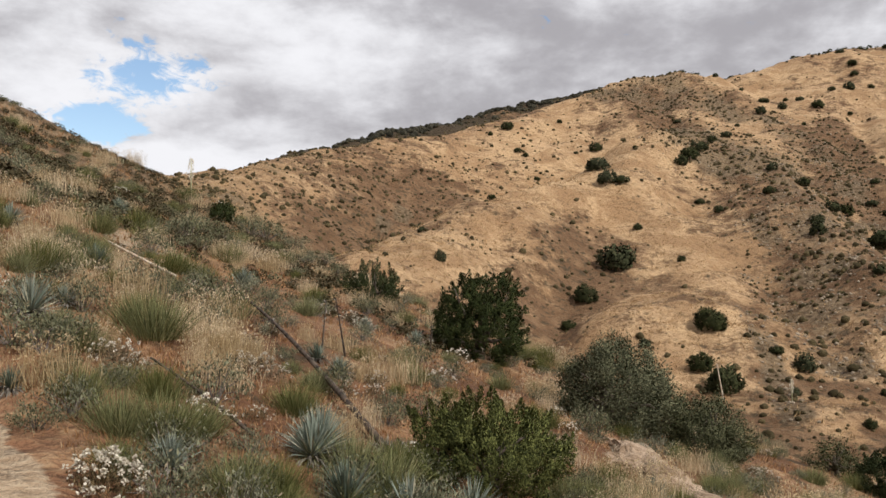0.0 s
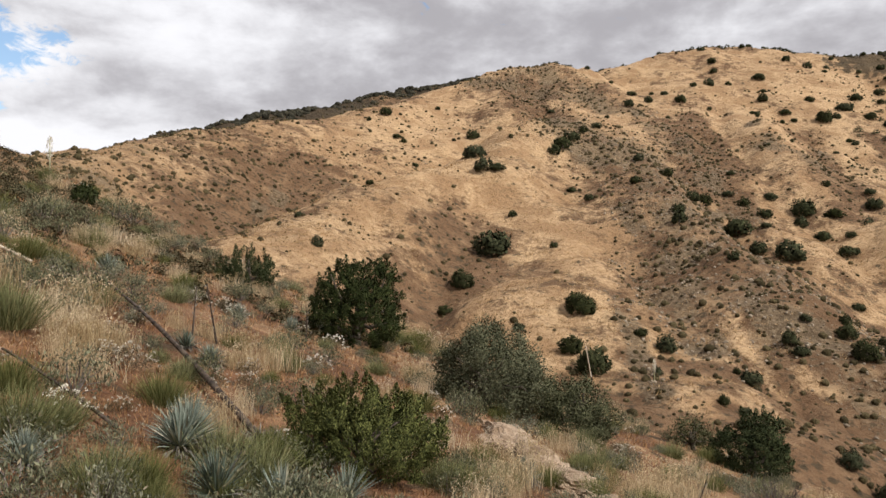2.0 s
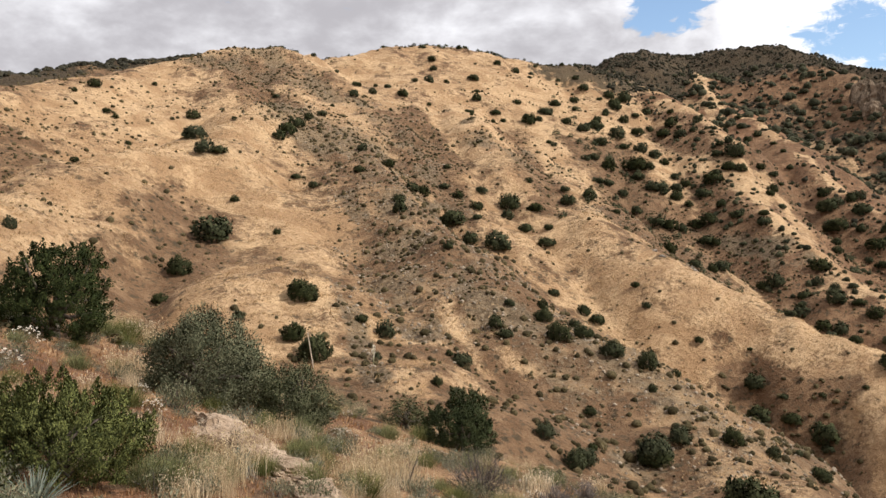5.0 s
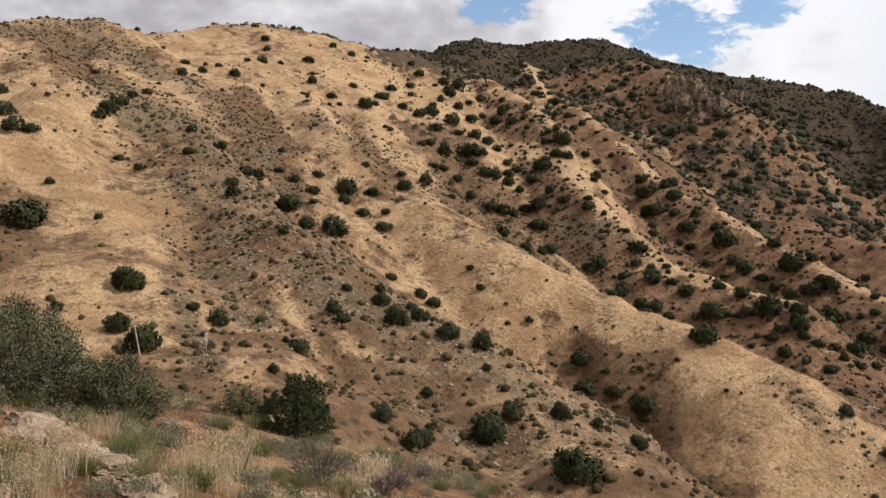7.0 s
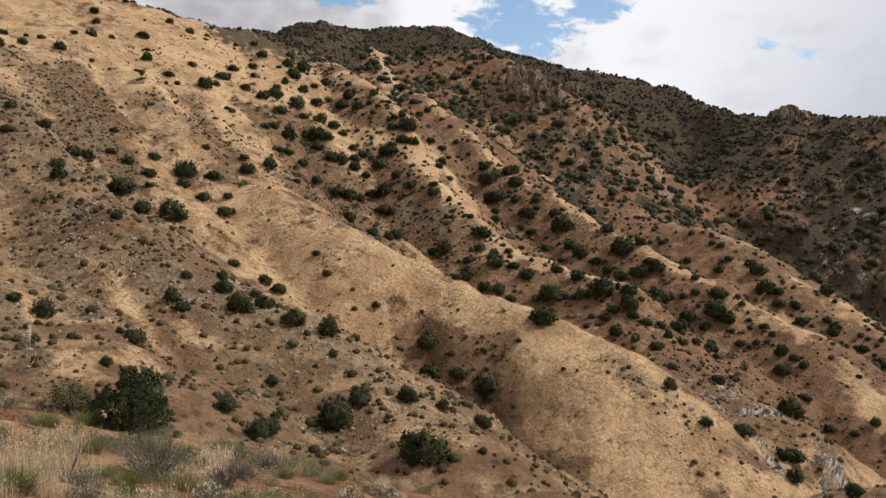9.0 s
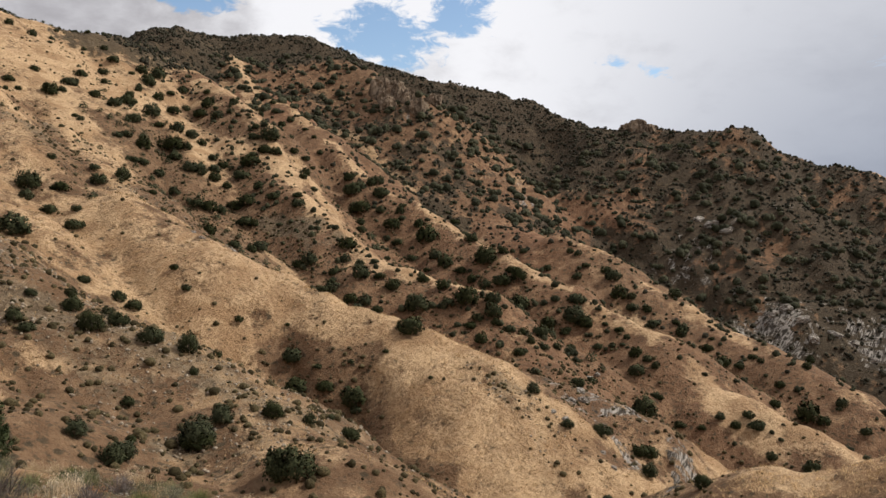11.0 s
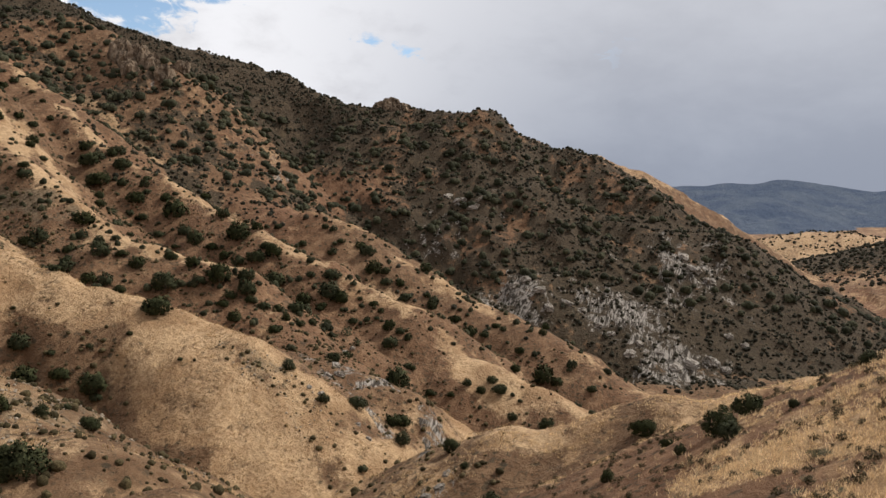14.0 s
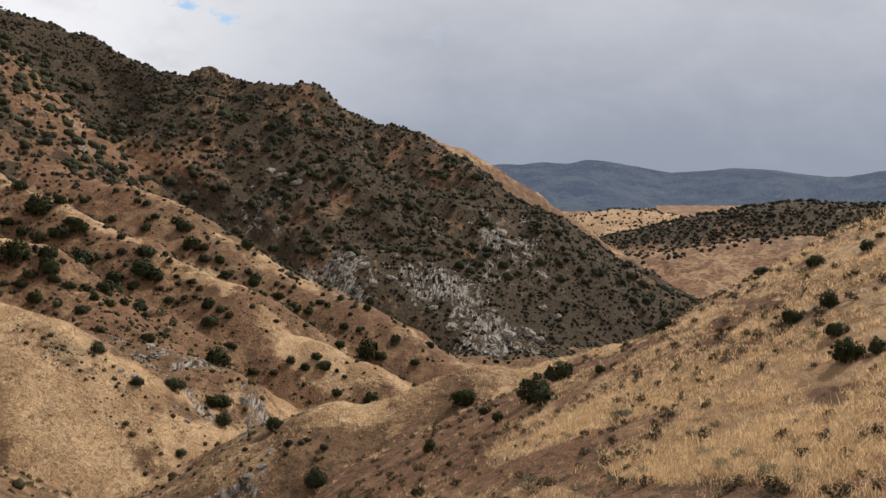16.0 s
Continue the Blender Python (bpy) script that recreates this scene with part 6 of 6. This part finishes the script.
# ---- uncounted cover: scrub, low brush and grass, one object a place ----
def blob_stuff(name, x, y, size, seed, material, label, quads=20, leaf=0.34, flat=0.7):
    """Many small bushes as loose clumps of leaves, joined."""
    rng = np.random.default_rng(seed)
    n = len(x)
    z = height(x, y)
    d = some_dirs(rng, n * quads, 0.35)
    d[:, 2] = np.abs(d[:, 2])
    s = np.repeat(size, quads)[:, None]
    at = np.repeat(np.stack([x, y, z], 1), quads, 0) + d * s * np.array([0.5, 0.5, flat]) * rng.uniform(0.5, 0.95, (n * quads, 1))
    way = unit(np.cross(d, some_dirs(rng, len(d))) + rng.normal(size=d.shape) * 0.35)
    side = unit(np.cross(way, d + rng.normal(size=d.shape) * 0.3))
    ln = s * leaf * rng.uniform(0.6, 1.3, (len(way), 1))
    v = np.stack([at - way * ln * 0.5, at - side * ln * 0.36, at + way * ln * 0.5, at + side * ln * 0.36], 1)
    middle = np.repeat(np.repeat(np.stack([x, y, z - 0.1 * size], 1), quads, 0), 4, 0)
    me = rounded_mesh(name, v.reshape(-1, 3), np.arange(4 * len(way)).reshape(-1, 4), middle, material, 0.7)
    return tagged(new(name, me), label, "scrub", kind="stuff")


def clump_stuff(name, x, y, size, seed, material, label, flat=0.55, lobes=2, sides=6, category="scrub"):
    """Many small close-leaved bushes, each a few uneven lobes grown together, joined."""
    rng = np.random.default_rng(seed)
    z = height(x, y)
    n = len(x) * lobes
    s = np.repeat(size, lobes) * rng.uniform(0.55, 1.0, n)
    off = rng.normal(size=(n, 2)) * (np.repeat(size, lobes) * 0.22)[:, None] * (np.arange(n) % lobes > 0)[:, None]
    cx, cy, cz = np.repeat(x, lobes) + off[:, 0], np.repeat(y, lobes) + off[:, 1], np.repeat(z, lobes)
    turn = rng.uniform(0, 2 * np.pi, (n, 1)) + np.arange(sides)[None] * 2 * np.pi / sides
    rows = []
    for up, wide in ((-0.25, 0.40), (0.28, 0.50), (0.72, 0.34)):
        r = s[:, None] * wide * rng.uniform(0.72, 1.25, (n, sides))
        hgt = s[:, None] * flat * up * rng.uniform(0.8, 1.2, (n, sides))
        rows.append(np.stack([cx[:, None] + np.cos(turn) * r, cy[:, None] + np.sin(turn) * r, cz[:, None] + hgt], -1))
    top = np.stack([cx, cy, cz + s * flat * rng.uniform(0.85, 1.15, n)], -1)[:, None]
    v = np.concatenate(rows + [top], 1)
    per = 3 * sides + 1
    j = np.arange(sides)
    k = (j + 1) % sides
    quads = np.concatenate([np.stack([i * sides + j, i * sides + k, (i + 1) * sides + k, (i + 1) * sides + j], 1) for i in (0, 1)])
    tris = np.stack([2 * sides + j, 2 * sides + k, np.full(sides, 3 * sides)], 1)
    base = (np.arange(n) * per)[:, None, None]
    loops = np.concatenate([(base + quads[None]).reshape(n, -1), (base + tris[None]).reshape(n, -1)], 1)
    counts = np.tile(np.concatenate([np.full(2 * sides, 4), np.full(sides, 3)]), n)
    me = bpy.data.meshes.new(name)
    me.vertices.add(n * per)
    me.vertices.foreach_set("co", v.ravel())
    me.loops.add(loops.size)
    me.loops.foreach_set("vertex_index", loops.ravel().astype(np.int32))
    me.polygons.add(len(counts))
    me.polygons.foreach_set("loop_start", np.concatenate([[0], np.cumsum(counts)[:-1]]).astype(np.int32))
    me.update(calc_edges=True)
    me.materials.append(material)
    return tagged(new(name, me), label, category, kind="stuff")


def grass_stuff(name, x, y, tall, wide, per, seed, material, label, lean=0.35, spread=0.12):
    """Tufts of single-face blades, joined."""
    rng = np.random.default_rng(seed)
    n = len(x) * per
    bx = np.repeat(x, per) + rng.normal(size=n) * np.repeat(spread * tall, per)
    by = np.repeat(y, per) + rng.normal(size=n) * np.repeat(spread * tall, per)
    z = np.repeat(height(x, y), per) - 0.05
    h = np.repeat(tall, per) * rng.uniform(0.55, 1.25, n)
    a = rng.uniform(0, 2 * np.pi, n)
    w = np.repeat(wide, per) * rng.uniform(0.6, 1.4, n)
    base = np.stack([bx, by, z], 1)
    side = np.stack([np.cos(a), np.sin(a), np.zeros(n)], 1) * w[:, None] / 2
    tip = base + np.stack([rng.normal(size=n) * lean * h, rng.normal(size=n) * lean * h, h], 1)
    v = np.stack([base - side, base + side, tip], 1)
    me = mesh_from(name, v.reshape(-1, 3).tolist(), np.arange(3 * n).reshape(-1, 3).tolist(), material, True)
    nv = unit(np.repeat(unit(np.cross(side, tip - base)), 3, 0) * 0.35 + np.array([0, 0, 1.0]))     # a sward is lit from above
    me.normals_split_custom_set_from_vertices(nv.tolist())
    return tagged(new(name, me), label, "grass", kind="stuff")


# close scrub on the dark mountain
rng = np.random.default_rng(401)
x, y = scatter(rng, 64000, 200, 480, -130, 360)
h_, c = height(x, y, True)
shares_ = cover_shares(x, y, c)
dense = shares_[2] * (1 - 0.55 * shares_[3])
rr, aa = np.hypot(x, y), np.degrees(np.arctan2(x, y))
top_ = smoothstep(along(x, y, SPURS["dark_ridge"][0])[0], 34, 20) * smoothstep(y, 130, 170)
ok = (rng.random(len(x)) < 0.04 + 0.9 * dense + 0.6 * top_) & (aa > 34) & (aa < 108)
ok = ok & (c["share"]["tan_back"][0] < 0.4)
x, y = x[ok][:29000], y[ok][:29000]
clump_stuff("mountain_scrub", x, y, 0.7 + 1.5 * rng.random(len(x)) ** 1.8, 402, SCRUB_FAR, "close dark green scrub covering the mountain", 0.6, 1)
x, y = scatter(rng, 9000, 200, 480, -130, 360)
_, c = height(x, y, True)
dense = cover_shares(x, y, c)[2]
aa = np.degrees(np.arctan2(x, y))
ok = (c["dark"] > 0.5) & ((along(x, y, SPURS["dark_ridge"][0])[0] > 26) | (y < 150)) & (c["share"]["tan_back"][0] < 0.3) & (rng.random(len(x)) < 0.7 - 0.25 * dense + 0.3 * fractal(x, y, 30, 3, 407)) & (aa > 34) & (aa < 108)
x, y = x[ok][:3000], y[ok][:3000]
low_ = 0.55 + 0.45 * smoothstep(along(x, y, SPURS["dark_ridge"][0])[0], 6, 18)
clump_stuff("mountain_bushes", x, y, (1.7 + 2.6 * rng.random(len(x)) ** 1.7) * low_, 403, CLOSE_BUSH, "rounded dark bushes on the red soil of the mountain", 0.62, 3, 7)

# low grey brush between the grass of the opposite hills
x, y = scatter(rng, 66000, -60, 200, 12, 300)
g = fractal(x, y, 18, 4, 93)
_, c = height(x, y, True)
gd, st = cover_shares(x, y, c)[:2]
rr, aa = np.hypot(x, y), np.degrees(np.arctan2(x, y))
ok = (rng.random(len(x)) < 0.04 + 0.3 * g + 0.95 * st + 0.7 * np.clip(0.62 - gd, 0, 1)) & (aa > -25) & (aa < 84) & (c["home"] + c["right"] < 0.3)
x, y = x[ok][:30000], y[ok][:30000]
clump_stuff("hill_brush", x, y, 0.32 + 0.9 * rng.random(len(x)) ** 2.2, 404, BRUSH, "low grey-brown brush dotting the golden hills", 0.55, 1, 5)

# loose stones on the grey slopes
x, y = scatter(rng, 60000, 20, 130, 30, 250)
_, c = height(x, y, True)
st = cover_shares(x, y, c)[1]
ok = (rng.random(len(x)) < st * np.clip(110 / np.hypot(x, y), 0, 1)) & (c["home"] + c["right"] < 0.3)
x, y = x[ok][:9000], y[ok][:9000]
clump_stuff("loose_stones", x, y, 0.16 + 0.42 * rng.random(len(x)) ** 2.5, 405, STONE, "loose pale stones strewn on the grey slopes", 0.5, 1, 5, "stones")

# dry grass on the slope under the trail
r, a = 4.5 * np.exp(rng.uniform(0, 2.6, 52000)), np.radians(rng.uniform(-34, 46, 52000))
x, y = r * np.sin(a), r * np.cos(a)
far_out = along(x, y, NEAR_EDGE)
ok = (along(x, y, TRAIL)[0] > 0.95 + 0.3 * rng.random(len(x))) & ((far_out[1] < 0) | (far_out[0] < 6)) & (fractal(x, y, 2.2, 3, 95) + rng.normal(size=len(x)) * 0.3 > -0.25 + 0.45 * smoothstep(np.degrees(a), 10, 22))
x, y, r = x[ok], y[ok], r[ok]
grass_stuff("slope_grass", x, y, rng.uniform(0.05, 0.15, len(x)) * (0.8 + r / 50), 0.008 + r * 0.0012, 5, 406, RUST, "short rusty dry grass and litter on red soil")

# golden grass of the slope that rises beyond the cove
r, a = 18 * np.exp(rng.uniform(0, 1.5, 60000)), np.radians(rng.uniform(72, 122, 60000))
x, y = r * np.sin(a), r * np.cos(a)
_, c = height(x, y, True)
ok = (c["right"] + c["share"]["knob"][0] * (1 - c["home"]) > 0.5) & (cover_shares(x, y, c)[0] + rng.normal(size=len(x)) * 0.18 > 0.34) & (fractal(x, y, 1.6, 2, 131) + 0.9 * fractal(x, y, 6, 3, 133) + 0.2 * rng.normal(size=len(x)) > -0.28)
x, y, r = x[ok][:42000], y[ok][:42000], r[ok][:42000]
grass_stuff("golden_grass", x, y, 0.09 + 0.20 * rng.random(len(x)) ** 1.5, 0.006 + r * 0.0006, 13, 408, GOLD, "knee-high golden grass in patches on the slope", 0.5, 0.8)
x, y = scatter(rng, 3000, 18, 75, -32, 8)
_, c = height(x, y, True)
ok = (c["right"] > 0.6) & (rng.random(3000) < 0.32 + 0.9 * fractal(x, y, 9, 3, 99))
blob_stuff("slope_brush", x[ok], y[ok], rng.uniform(0.25, 0.7, int(ok.sum())), 410, BRUSH, "small dry brush among the golden grass", 90, 0.16, 0.6)

# grass clumps on the opposite hills
x, y = scatter(rng, 100000, -45, 135, 12, 230)
rr, aa = np.hypot(x, y), np.degrees(np.arctan2(x, y))
ok = (aa > -24) & (aa < 84) & (rr < 190) & (rng.random(len(x)) < np.clip(90 / rr, 0, 1))
x, y = x[ok], y[ok]
_, c = height(x, y, True)
gold = cover_shares(x, y, c)[0]
ok = (c["home"] + c["right"] < 0.3) & (gold + rng.normal(size=len(x)) * 0.2 > 0.55)
x, y = x[ok][:24000], y[ok][:24000]
grass_stuff("hill_grass", x, y, rng.uniform(0.14, 0.34, len(x)), 0.10 + 0.0 * x, 6, 412, HILL_GOLD, "golden dry grass clumps on the opposite hill", 0.8, 0.8)

# scrub on the dark hill beyond the canyon's mouth
x, y = scatter(rng, 14000, 600, 1260, -470, -110)
sh, c = share_of(x, y, ("far_dark_hill", "far_red_slope", "far_tan_hill"))
ok = (sh > 0.4) & (rng.random(len(x)) < 0.16 + 0.8 * c["share"]["far_dark_hill"][0])
x, y = x[ok][:7000], y[ok][:7000]
clump_stuff("far_scrub", x, y, rng.uniform(2.2, 4.8, len(x)), 414, SCRUB_FAR, "dark scrub on the low hill beyond the canyon", 0.6, 1)

# smaller bushes between the larger ones on the brown spurs
x, y = scatter(rng, 9000, 95, 310, 5, 330)
sh, c = share_of(x, y, ("brown_spur", "long_spur", "last_spur", "east_crest", "crag_spur"))
aa = np.degrees(np.arctan2(x, y))
ok = (sh > 0.5) & (aa > 30) & (rng.random(len(x)) < 0.30 + 0.45 * fractal(x, y, 28, 3, 79) + 0.4 * (c["share"]["brown_spur"][2] * c["share"]["brown_spur"][0] < -0.1))
x, y = x[ok][:1500], y[ok][:1500]
clump_stuff("spur_scrub", x, y, 0.7 + 1.3 * rng.random(len(x)) ** 1.6, 416, CLOSE_BUSH, "scattered grey-green scrub on the brown spurs", 0.66, 2)

# black scrub along the ridge behind the golden crest
t = rng.random(700)
k = t * 7
pts_ = np.array(SPURS["back_ridge"][0])
i_ = np.minimum(k.astype(int), 6)
w_ = (k - i_)[:, None]
at_ = pts_[i_] * (1 - w_) + pts_[i_ + 1] * w_
x, y = at_[:, 0] + rng.normal(size=700) * 3.0, at_[:, 1] + rng.normal(size=700) * 4.0
clump_stuff("ridge_scrub", x, y, rng.uniform(1.0, 2.4, 700), 418, SCRUB_FAR, "dark scrub along the ridge behind the golden hill", 0.6, 2)

# grey and brown brush on the upper part of the near hillside
r, a = rng.uniform(20, 66, 9000), np.radians(np.minimum(rng.uniform(-36, 8, 9000), rng.uniform(-36, 14, 9000)))
x, y = r * np.sin(a), r * np.cos(a)
far_out = along(x, y, NEAR_EDGE)
ok = ((far_out[1] < 0) | (far_out[0] < 3)) & (fractal(x, y, 6, 3, 101) + rng.normal(size=len(x)) * 0.3 > 0.0)
x, y = x[ok][:3000], y[ok][:3000]
half_ = len(x) * 17 // 20
blob_stuff("hillside_brush", x[:half_], y[:half_], rng.uniform(0.3, 0.75, half_), 420, BRUSH, "low brown brush on the near hillside", 60, 0.15, 0.55)
blob_stuff("hillside_sage", x[half_:], y[half_:], rng.uniform(0.3, 0.75, len(x) - half_), 422, SAGE, "low grey-green sage on the near hillside", 90, 0.12, 0.5)


# bushes crowding the washes between the brown spurs
def along_line(rng, line, n, wide):
    pts = np.array(line, float)
    k = rng.random(n) * (len(pts) - 1)
    i = np.minimum(k.astype(int), len(pts) - 2)
    w = (k - i)[:, None]
    at = pts[i] * (1 - w) + pts[i + 1] * w
    return at[:, 0] + rng.normal(size=n) * wide, at[:, 1] + rng.normal(size=n) * wide


x1, y1 = along_line(rng, [(170, 225), (153, 196), (143, 170), (126, 142), (114, 116)], 110, 7.5)
x2, y2 = along_line(rng, [(210, 175), (188, 140), (170, 108), (164, 84), (152, 60)], 50, 4.5)
x, y = np.concatenate([x1, x2]), np.concatenate([y1, y2])
blob_stuff("wash_bushes", x, y, 1.2 + 1.8 * rng.random(len(x)) ** 1.3, 424, HILL_BUSH, "rounded dark bushes crowding the washes", 150, 0.13, 0.72)
x, y = along_line(rng, [(75, 265), (89, 276), (131, 292), (159, 289), (187, 278), (207, 270)], 130, 2.6)
blob_stuff("crest_scrub", x, y, 0.9 + 1.7 * rng.random(len(x)) ** 1.5, 426, HILL_BUSH, "dark low bushes along the golden crest", 40, 0.28, 0.55)
